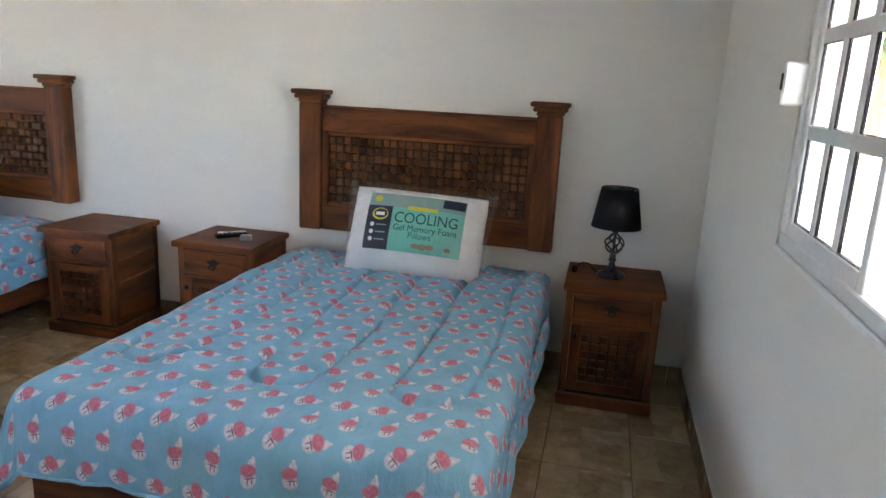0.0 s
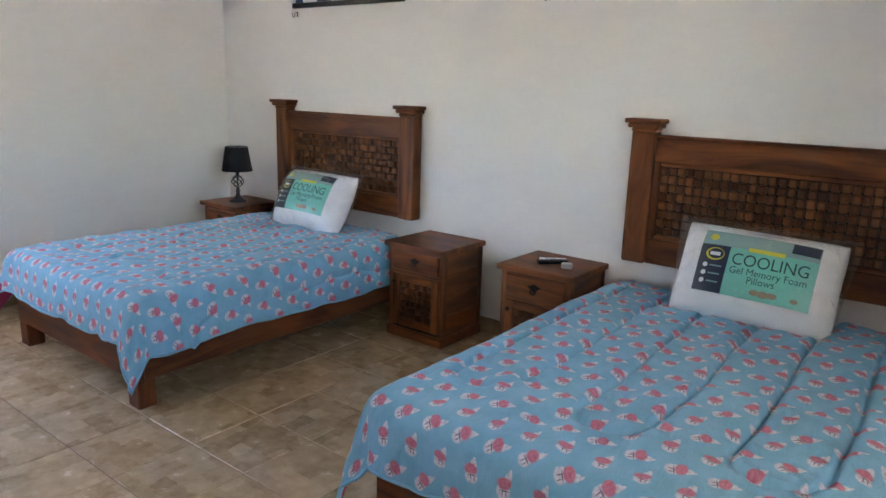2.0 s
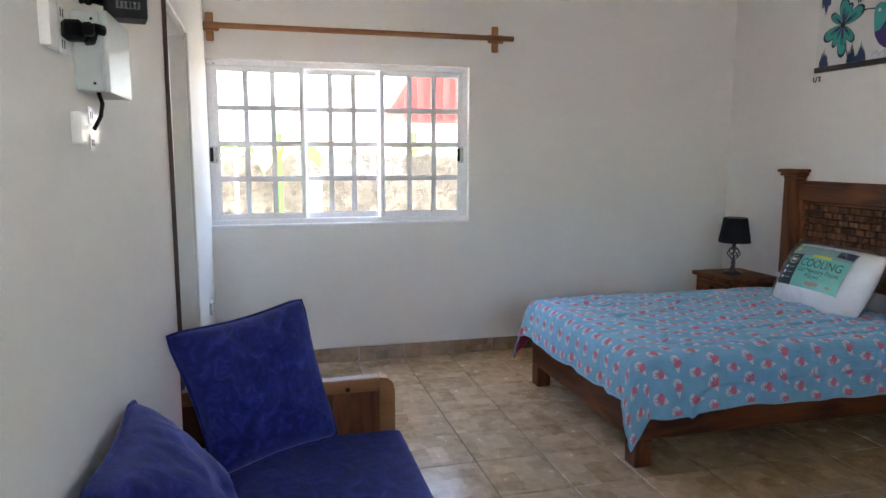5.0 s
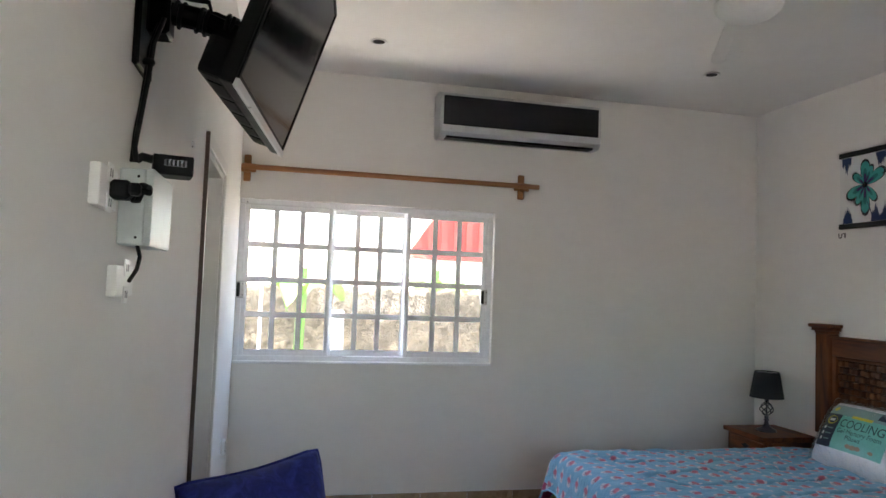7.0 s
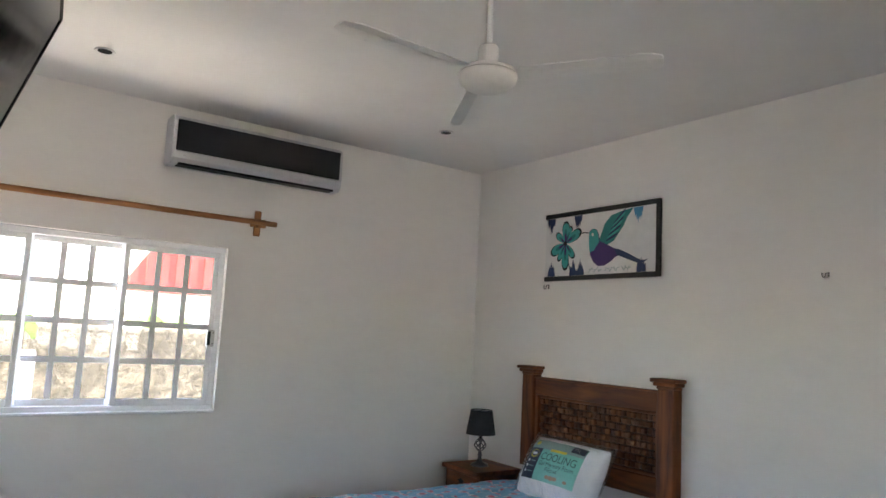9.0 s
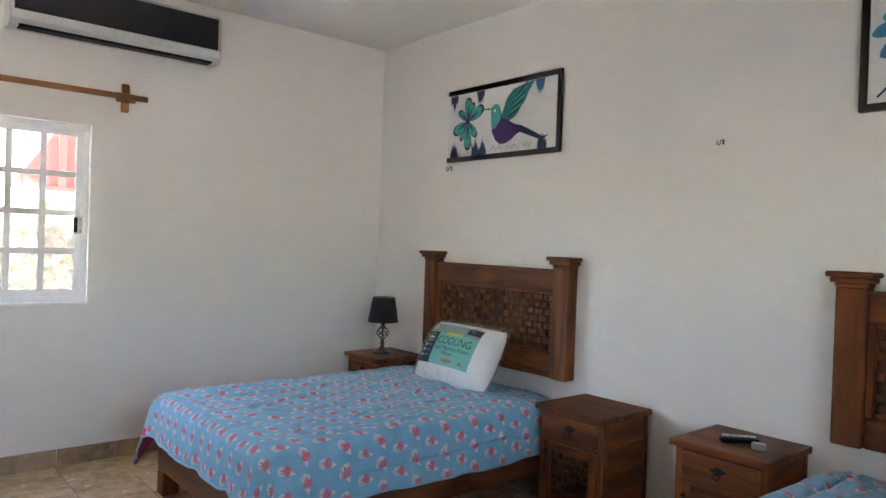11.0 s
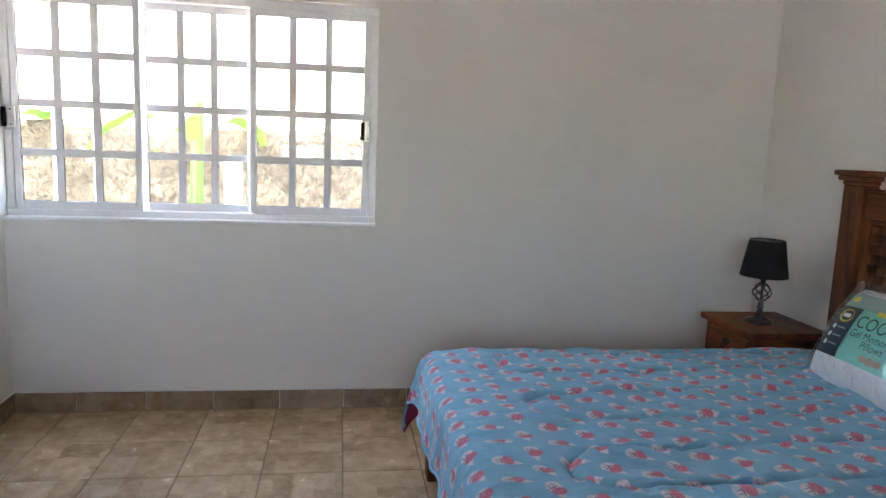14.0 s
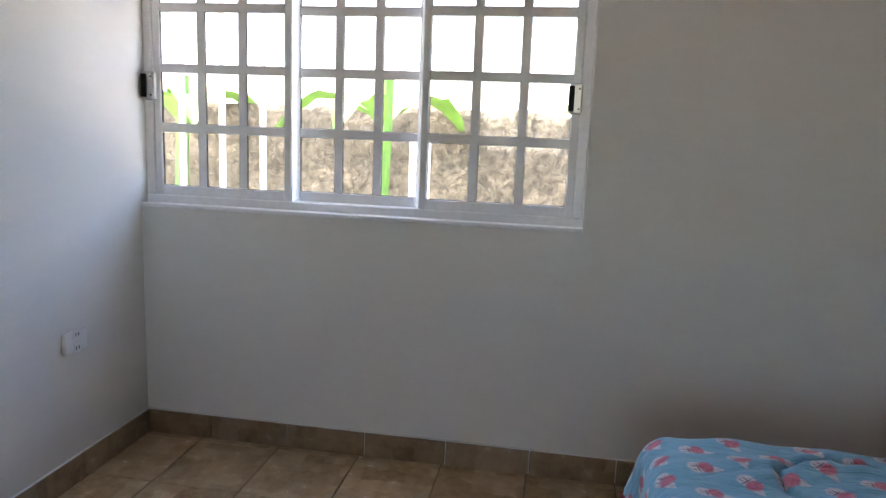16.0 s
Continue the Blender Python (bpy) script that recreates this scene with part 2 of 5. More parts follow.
M = {
    "wall": wall_material("wall_paint", (0.835, 0.82, 0.79)),
    "ceiling": wall_material("ceiling_paint", (0.86, 0.855, 0.845)),
    "outside": wall_material("outside_paint", (0.62, 0.60, 0.55)),
    "tile": tile_material("floor_tile", False, (0.47, 0.335, 0.205)),
    "skirting_tile": tile_material("skirting_tile", True, (0.34, 0.24, 0.15)),
    "grout": plain("grout", (0.17, 0.135, 0.10), 0.9, grain=60),
    "wood_x": wood_material("stained_wood_x", (0.072, 0.020, 0.006), (0.275, 0.084, 0.021), 0),
    "wood_y": wood_material("stained_wood_y", (0.072, 0.020, 0.006), (0.275, 0.084, 0.021), 1),
    "wood_z": wood_material("stained_wood_z", (0.072, 0.020, 0.006), (0.275, 0.084, 0.021), 2),
    "block": wood_material("wood_block", (0.050, 0.016, 0.006), (0.235, 0.085, 0.028), 2, 0.4),
    "dark_wood": wood_material("dark_wood", (0.018, 0.007, 0.004), (0.045, 0.016, 0.007), 2, 0.5),
    "pine": wood_material("varnished_pine", (0.30, 0.125, 0.045), (0.46, 0.21, 0.085), 1, 0.35),
    "comforter": comforter_material("printed_comforter"),
    "lining": plain("magenta_lining", (0.42, 0.05, 0.13), 0.85),
    "sheet": plain("mattress_cloth", (0.62, 0.60, 0.60), 0.85),
    "pillow": plain("pillow_cotton", (0.87, 0.87, 0.88), 0.75, grain=14, amount=0.05),
    "velvet": velvet_material("blue_velvet"),
    "aluminium": plain("white_aluminium", (0.84, 0.85, 0.87), 0.38, grain=40, amount=0.04),
    "latch": plain("latch_metal", (0.50, 0.50, 0.50), 0.35, 0.7),
    "rubber": plain("black_rubber", (0.012, 0.012, 0.013), 0.5),
    "black": plain("black_plastic", (0.006, 0.006, 0.007), 0.4),
    "screen": plain("screen_glass", (0.003, 0.003, 0.0035), 0.11, amount=0.02),
    "shade": plain("black_lampshade", (0.008, 0.008, 0.012), 0.8, grain=200),
    "shade_in": plain("lampshade_lining", (0.55, 0.53, 0.48), 0.7),
    "gunmetal": plain("gunmetal", (0.09, 0.09, 0.10), 0.28, 0.9),
    "iron": plain("wrought_iron", (0.018, 0.015, 0.014), 0.5, 0.5),
    "white_plastic": plain("white_plastic", (0.86, 0.86, 0.85), 0.35, amount=0.03),
    "white_enamel": plain("white_enamel", (0.80, 0.80, 0.79), 0.3, amount=0.03),
    "silver": plain("silver_plastic", (0.58, 0.59, 0.60), 0.3, 0.35, amount=0.03),
    "charcoal": plain("charcoal_panel", (0.018, 0.018, 0.021), 0.16, amount=0.05),
    "grey_box": plain("grey_enamel", (0.50, 0.55, 0.55), 0.4, amount=0.05),
    "door_paint": plain("door_paint", (0.70, 0.69, 0.66), 0.4, grain=8, amount=0.05),
    "door_edge": plain("door_edge_brown", (0.06, 0.032, 0.025), 0.5),
    "glass": glass_material("window_glass"),
    "steel": plain("steel_hook", (0.14, 0.135, 0.13), 0.35, 0.8),
    "canvas": plain("painted_canvas", (0.74, 0.74, 0.72), 0.7, grain=12, amount=0.05),
    "frame_black": plain("black_frame", (0.012, 0.011, 0.011), 0.45),
    "rough_wall": rough_wall_material("rough_render"),
    "soil": plain("soil", (0.44, 0.415, 0.37), 0.95, grain=4, amount=0.35),
    "red_metal": plain("red_roofing", (0.27, 0.055, 0.045), 0.8, grain=5, amount=0.15),
    "white_wall": plain("white_masonry", (0.72, 0.71, 0.68), 0.85, grain=3, amount=0.08),
    "concrete": plain("concrete", (0.26, 0.25, 0.23), 0.85, grain=6, amount=0.2),
    "yellow": plain("yellow_paint", (0.70, 0.50, 0.16), 0.7, grain=4, amount=0.08),
    "leaf": foliage_material("banana_leaf", (0.04, 0.11, 0.015), (0.10, 0.24, 0.035)),
    "tree_leaf": foliage_material("tree_leaf", (0.03, 0.08, 0.015), (0.10, 0.20, 0.04)),
    "bark": plain("bark", (0.16, 0.12, 0.08), 0.9, grain=20, amount=0.3),
}
for key, level in (("screen", 0.35), ("black", 0.08), ("rubber", 0.1), ("charcoal", 0.25), ("red_metal", 0.1)):
    M[key].node_tree.nodes["Principled BSDF"].inputs["Specular IOR Level"].default_value = level


def flat(name, color, rough=0.6):
    return plain(name, color, rough, grain=60, amount=0.06)
M["teal"] = flat("label_teal", (0.16, 0.52, 0.43), 0.3)
M["navy"] = flat("label_navy", (0.008, 0.014, 0.035), 0.3)
M["label_grey"] = flat("label_grey", (0.22, 0.34, 0.32), 0.3)
M["label_white"] = flat("label_white", (0.75, 0.75, 0.75), 0.3)
M["label_yellow"] = flat("label_yellow", (0.65, 0.55, 0.05), 0.3)
M["ink"] = flat("label_ink", (0.015, 0.06, 0.06), 0.4)
M["photo"] = flat("label_photo", (0.30, 0.22, 0.14), 0.4)
M["p_teal"] = flat("paint_teal", (0.012, 0.20, 0.20))
M["p_teal2"] = flat("paint_turquoise", (0.04, 0.36, 0.34))
M["p_navy"] = flat("paint_navy", (0.012, 0.03, 0.10))
M["p_purple"] = flat("paint_purple", (0.05, 0.02, 0.13))
M["p_blue"] = flat("paint_blue", (0.05, 0.24, 0.42))
M["p_black"] = flat("paint_black", (0.01, 0.012, 0.015))


# ---- mesh helpers ----
def box(bm, x0, x1, y0, y1, z0, z1, bevel=0.0, segs=1):
    m = Matrix.LocRotScale(((x0 + x1) / 2, (y0 + y1) / 2, (z0 + z1) / 2), None, (abs(x1 - x0), abs(y1 - y0), abs(z1 - z0)))
    verts = bmesh.ops.create_cube(bm, size=1.0, matrix=m)["verts"]
    if bevel:
        edges = list({e for v in verts for e in v.link_edges})
        bmesh.ops.bevel(bm, geom=edges, offset=bevel, segments=segs, profile=0.7, affect="EDGES")
    return bm


def boxed(x0, x1, y0, y1, z0, z1, bevel=0.0, segs=1):
    return box(bmesh.new(), x0, x1, y0, y1, z0, z1, bevel, segs)


def lathe(bm, profile, segs=24, centre=(0, 0, 0)):
    """Turns (radius, height) pairs round the upright axis."""
    rings = []
    for r, z in profile:
        rings.append([bm.verts.new((centre[0] + r * math.cos(2 * math.pi * i / segs), centre[1] + r * math.sin(2 * math.pi * i / segs), centre[2] + z)) for i in range(segs)])
    for a, b in zip(rings, rings[1:]):
        for i in range(segs):
            bm.faces.new((a[i], a[(i + 1) % segs], b[(i + 1) % segs], b[i]))
    for ring, flip in ((rings[0], True), (rings[-1], False)):
        if ring and profile[0 if flip else -1][0] > 1e-4:
            bm.faces.new(ring[::-1] if flip else ring)
    return bm


def tube(bm, points, radius, segs=8):
    """A round bar along a line of points."""
    pts = [Vector(p) for p in points]
    rings = []
    side = None
    for i, p in enumerate(pts):
        d = (pts[min(i + 1, len(pts) - 1)] - pts[max(i - 1, 0)]).normalized()
        if side is None:
            side = d.orthogonal().normalized()
        side = (side - d * side.dot(d)).normalized()
        up = d.cross(side)
        rings.append([bm.verts.new(p + radius * (side * math.cos(2 * math.pi * k / segs) + up * math.sin(2 * math.pi * k / segs))) for k in range(segs)])
    for a, b in zip(rings, rings[1:]):
        for k in range(segs):
            bm.faces.new((a[k], a[(k + 1) % segs], b[(k + 1) % segs], b[k]))
    bm.faces.new(rings[0][::-1])
    bm.faces.new(rings[-1])
    return bm


def part(name, bm, material, parent=None, label="", smooth=False):
    me = bpy.data.meshes.new(name)
    bmesh.ops.recalc_face_normals(bm, faces=bm.faces)
    bm.to_mesh(me)
    bm.free()
    if smooth:
        me.polygons.foreach_set("use_smooth", [True] * len(me.polygons))
    me.materials.append(M[material] if isinstance(material, str) else material)
    ob = new(name, me)
    ob.parent = parent
    if label:
        tagged(ob, label)
    return ob


def thing(name, m, label, category, group="", kind=""):
    ob = new(name)
    ob.matrix_basis = m
    ob.empty_display_size = 0.1
    return tagged(ob, label, category, group, kind)


def shared(name, mesh, parent, m):
    ob = new(name, mesh)
    ob.parent = parent
    ob.matrix_basis = m
    return ob


def mesh_of(name, bm, material):
    me = bpy.data.meshes.new(name)
    bmesh.ops.recalc_face_normals(bm, faces=bm.faces)
    bm.to_mesh(me)
    bm.free()
    me.materials.append(M[material])
    return me


def letters(text, size, align="CENTER"):
    """The outline mesh of some text in the built-in font, in its own plane."""
    cu = bpy.data.curves.new("letters", "FONT")
    cu.body, cu.size, cu.align_x, cu.align_y = text, size, align, "CENTER"
    ob = bpy.data.objects.new("letters", cu)
    scene.collection.objects.link(ob)
    bpy.context.view_layer.update()
    me = bpy.data.meshes.new_from_object(ob.evaluated_get(bpy.context.evaluated_depsgraph_get()))
    bpy.data.objects.remove(ob)
    bpy.data.curves.remove(cu)
    bm = bmesh.new()
    bm.from_mesh(me)
    bpy.data.meshes.remove(me)
    return bm


# ---- structure ----
WIN_Y0, WIN_Y1, WIN_Z0, WIN_Z1 = SY, 1.76, 1.022, 2.15
EWIN_Y0, EWIN_Y1, EWIN_Z0, EWIN_Z1 = 0.70, 2.54, 1.085, 2.215
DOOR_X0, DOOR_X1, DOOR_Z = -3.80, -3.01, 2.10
T = 0.16


def wall(name, label, pieces):
    bm = bmesh.new()
    for p in pieces:
        box(bm, *p)
    return tagged(part(name, bm, "wall"), label, "wall", kind="structure")


wall("wall_north", "cream white plastered wall behind the headboards", [(WX - T, EX + T, NY, NY + T, 0, CZ)])
wall("wall_west", "cream white plastered wall with a sliding window", [
    (WX - T, WX, SY, NY, 0, WIN_Z0), (WX - T, WX, SY, NY, WIN_Z1, CZ), (WX - T, WX, WIN_Y1, NY, WIN_Z0, WIN_Z1)])
wall("wall_east", "cream white plastered wall with a sliding window", [
    (EX, EX + T, SY, NY, 0, EWIN_Z0), (EX, EX + T, SY, NY, EWIN_Z1, CZ), (EX, EX + T, EWIN_Y1, NY, EWIN_Z0, EWIN_Z1), (EX, EX + T, SY, EWIN_Y0, EWIN_Z0, EWIN_Z1)])
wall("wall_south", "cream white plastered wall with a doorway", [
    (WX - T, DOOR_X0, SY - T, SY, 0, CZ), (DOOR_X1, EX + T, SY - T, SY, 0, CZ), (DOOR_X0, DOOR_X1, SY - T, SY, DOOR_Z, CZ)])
tagged(part("ceiling", boxed(WX - T, EX + T, SY - T, NY + T, CZ, CZ + 0.15), "ceiling"), "smooth white painted plaster ceiling", "ceiling", kind="structure")

# floor: mortar bed with single tiles
floor = tagged(part("floor", boxed(WX - T, EX + T, SY - T, NY + T, -0.12, -0.004), "grout"), "brown patchwork ceramic tile floor with dark joints", "floor", kind="structure")
TPX, TPY, TX0, TY0 = 0.362, 0.355, -2.885, 1.25


def tile_mesh(name, w, d, h):
    bm = boxed(-w / 2, w / 2, -d / 2, d / 2, -h, 0, 0.0025)
    return mesh_of(name, bm, "tile")


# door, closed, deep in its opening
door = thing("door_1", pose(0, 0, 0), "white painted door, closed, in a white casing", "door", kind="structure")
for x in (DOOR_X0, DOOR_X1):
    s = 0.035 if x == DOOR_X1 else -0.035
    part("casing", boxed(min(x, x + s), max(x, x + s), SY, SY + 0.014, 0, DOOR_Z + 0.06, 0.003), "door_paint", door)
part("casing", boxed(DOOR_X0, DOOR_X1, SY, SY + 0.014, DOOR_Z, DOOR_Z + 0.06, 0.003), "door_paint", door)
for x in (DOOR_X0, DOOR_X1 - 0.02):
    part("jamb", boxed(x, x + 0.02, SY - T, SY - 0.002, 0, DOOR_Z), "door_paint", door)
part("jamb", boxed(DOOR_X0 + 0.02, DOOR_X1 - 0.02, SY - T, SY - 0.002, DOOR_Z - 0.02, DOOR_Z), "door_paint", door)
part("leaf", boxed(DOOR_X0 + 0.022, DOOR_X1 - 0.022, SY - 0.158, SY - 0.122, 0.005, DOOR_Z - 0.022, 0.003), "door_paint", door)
# thin dark brown strip along the near edge of the casing
part("edge_strip", boxed(DOOR_X1 + 0.035, DOOR_X1 + 0.040, SY, SY + 0.016, 0, DOOR_Z + 0.05), "door_edge", door, "thin dark strip along the casing edge")


# ---- sliding windows ----
def sliding_window(name, m, label, w, h, white_latch=False):
    """Local: x along the wall, z up, y into the room; origin at the inner lower corner of the opening."""
    win = thing(name, m, label, "window", kind="structure")
    lz = 0.345 if white_latch else 0.385
    for n, b in (("bottom", (0, w, -0.115, -0.045, 0.0, 0.04)), ("top", (0, w, -0.115, -0.045, h - 0.04, h)),
                 ("side", (0, 0.04, -0.115, -0.045, 0.04, h - 0.04)), ("side", (w - 0.04, w, -0.115, -0.045, 0.04, h - 0.04))):
        part("frame", boxed(*b, 0.004), "aluminium", win)
    lip = part("window_sill", boxed(0, w, -0.043, -0.034 if white_latch else 0.004, -0.012, 0.006, 0.003), "aluminium", win)
    cuts = [0.04 + (w - 0.08) * c for c in (0.0, 0.350, 0.655, 1.0)]
    for k in range(3):
        x0, x1 = cuts[k] - (0.012 if k == 1 else 0), cuts[k + 1] + (0.012 if k == 1 else 0)
        yf = -0.104 if k == 1 else -0.062
        z0, z1 = 0.03, h - 0.03
        sash = part("sash", boxed(x0, x0 + 0.032, yf - 0.010, yf + 0.010, z0, z1, 0.003), "aluminium", win)
        part("stile", boxed(x1 - 0.032, x1, yf - 0.010, yf + 0.010, z0, z1, 0.003), "aluminium", sash)
        part("rail", boxed(x0 + 0.032, x1 - 0.032, yf - 0.0095, yf + 0.0095, z0, z0 + 0.05, 0.003), "aluminium", sash)
        part("rail", boxed(x0 + 0.032, x1 - 0.032, yf - 0.0095, yf + 0.0095, z1 - 0.045, z1, 0.003), "aluminium", sash)
        xa, xb, za, zb = x0 + 0.032, x1 - 0.032, z0 + 0.05, z1 - 0.045
        for i in (1, 2):
            x = xa + (xb - xa) * i / 3
            part("glazing_bar", boxed(x - 0.018, x + 0.018, yf - 0.007, yf + 0.007, za, zb, 0.003), "aluminium", sash)
        for i in (1, 2, 3):
            z = za + (zb - za) * i / 4
            part("glazing_bar", boxed(xa, xb, yf - 0.0075, yf + 0.0075, z - 0.0185, z + 0.0185, 0.003), "aluminium", sash)
        # thin black strips that show as dark lines round each pane
        for i in (0, 1, 2, 3):
            x = xa + (xb - xa) * i / 3
            g = 0.0193 if i in (1, 2) else 0.0025
            part("gasket", boxed(x - g, x + g, yf - 0.0045, yf + 0.0045, za, zb), "rubber", sash)
        for i in range(5):
            z = za + (zb - za) * i / 4
            g = 0.0197 if 0 < i < 4 else 0.0025
            part("gasket", boxed(xa, xb, yf - 0.0048, yf + 0.0048, z - g, z + g), "rubber", sash)
        for i in range(3):
            for j in range(4):
                px0, px1 = xa + (xb - xa) * i / 3, xa + (xb - xa) * (i + 1) / 3
                pz0, pz1 = za + (zb - za) * j / 4, za + (zb - za) * (j + 1) / 4
                pane = part("pane", boxed(px0 + 0.008, px1 - 0.008, yf - 0.0025, yf + 0.0025, pz0 + 0.008, pz1 - 0.008), "glass", sash)
                pane.visible_shadow = False
        if k != 1:
            xl = 0.035 if k == 0 else w - (0.024 if white_latch else 0.06)
            latch = part("latch", boxed(xl, xl + (0.026 if white_latch and k == 2 else 0.05), -0.048, -0.018 + (0.032 if white_latch and k == 2 else 0), h * lz, h * lz + 0.115, 0.006), "latch" if not white_latch else "aluminium", win, "metal sash latch")
            part("catch", boxed(xl + 0.030, xl + 0.052, -0.0175, -0.006, h * lz + 0.01, h * lz + 0.105, 0.003), "rubber", latch)
            if white_latch and k == 2:
                part("key_slot", boxed(xl + 0.007, xl + 0.019, 0.0135, 0.0155, h * lz + 0.040, h * lz + 0.085, 0.004), "rubber", latch, "dark key slot")
            for zz in (0.02, 0.095):
                part("screw", lathe(bmesh.new(), [(0.004, 0), (0.004, 0.003), (0, 0.004)], 8, (0, 0, 0)), "rubber", latch).matrix_basis = pose(xl + 0.012, -0.018, h * lz + zz, -90)
    return win


sliding_window("window_1", pose(WX, WIN_Y1, WIN_Z0, 0, 0, -90), "white aluminium sliding window with small panes", WIN_Y1 - WIN_Y0, WIN_Z1 - WIN_Z0)
sliding_window("window_2", pose(EX - 0.040, EWIN_Y0, EWIN_Z0, 0, 0, 90), "white aluminium sliding window with small panes", EWIN_Y1 - EWIN_Y0, EWIN_Z1 - EWIN_Z0, True)


# ---- beds ----
def headboard(m):
    hb = thing("headboard", m, "brown wooden headboard with a woven block panel on the wall", "headboard", "headboards of the beds")
    W, Z0, ZR, ZP, pw = 0.694, 0.668, 1.328, 1.345, 0.124
    for s in (-1, 1):
        x0, x1 = sorted((s * W, s * (W - pw)))
        post = part("post", boxed(x0, x1, -0.095, -0.004, Z0, 1.352, 0.006), "wood_z", hb)
        cx = (x0 + x1) / 2
        for z0, z1, g in ((1.352, 1.372, 0.004), (1.372, 1.396, 0.020), (1.396, 1.420, 0.034)):
            part("cap", boxed(x0 - g, x1 + g, -0.095 - g, -0.003, z0, z1, 0.006), "wood_x", post)
    part("top_rail", boxed(-W + pw, W - pw, -0.072, -0.005, 1.205, ZR, 0.006), "wood_x", hb)
    part("ledge", boxed(-W + pw, W - pw, -0.084, -0.005, ZR, ZR + 0.012, 0.004), "wood_x", hb)
    part("bottom_rail", boxed(-W + pw, W - pw, -0.072, -0.005, Z0, 0.80, 0.006), "wood_x", hb)
    xa, xb, za, zb = -W + pw, W - pw, 0.80, 1.205
    part("inner_side", boxed(xa, xa + 0.030, -0.066, -0.005, za, zb, 0.004), "wood_z", hb)
    part("inner_side", boxed(xb - 0.030, xb, -0.066, -0.005, za, zb, 0.004), "wood_z", hb)
    for z in (za, zb):
        z0, z1 = sorted((z, z + (0.022 if z == za else -0.022)))
        part("moulding", boxed(xa + 0.03, xb - 0.03, -0.060, -0.006, z0, z1, 0.006), "wood_x", hb)
    part("panel", boxed(xa + 0.03, xb - 0.03, -0.016, -0.006, za + 0.022, zb - 0.022), "dark_wood", hb)
    cols, rows = 25, 8
    cw, ch = (xb - xa - 0.06) / cols, (zb - za - 0.044) / rows
    me = mesh_of("block", boxed(-0.0195, 0.0195, -0.016, 0.016, -0.0195, 0.0195, 0.006), "block")
    rnd = random.Random(5)
    for j in range(rows):
        for i in range(cols):
            x, z = xa + 0.03 + cw * (i + 0.5), za + 0.022 + ch * (j + 0.5)
            y = -0.020 - (0.012 if (i + j) % 2 else 0.003) - rnd.random() * 0.004
            shared("block", me, hb, pose(x, y, z, rnd.uniform(-5, 5), rnd.uniform(-3, 3), rnd.uniform(-5, 5)) @ Matrix.Diagonal((cw / 0.044, 1, ch / 0.044, 1)))
    return hb


def bed(m):
    """Local: x across, y from the foot (0) to the wall, z up."""
    b = thing("bed", m, "low brown wooden bed frame with a mattress, standing against the wall", "bed", "double beds")
    W, L = 0.66, 2.0
    for sx in (-1, 1):
        for y0 in (0.0, L - 0.10):
            x0, x1 = sorted((sx * W, sx * (W - 0.095)))
            part("leg", boxed(x0, x1, y0, y0 + 0.095, 0, 0.14, 0.006), "wood_z", b)
        x0, x1 = sorted((sx * W, sx * (W - 0.04)))
        part("side_rail", boxed(x0, x1, 0.04, L, 0.14, 0.30, 0.005), "wood_y", b)
    part("foot_rail", boxed(-W, W, 0.0, 0.04, 0.14, 0.30, 0.005), "wood_x", b)
    part("slat_base", boxed(-W + 0.042, W - 0.042, 0.042, L, 0.20, 0.28), "dark_wood", b)
    part("mattress", boxed(-W + 0.01, W - 0.01, 0.01, L - 0.01, 0.302, 0.492, 0.05, 3), "sheet", b, "pale mattress under the comforter", True)
    return b


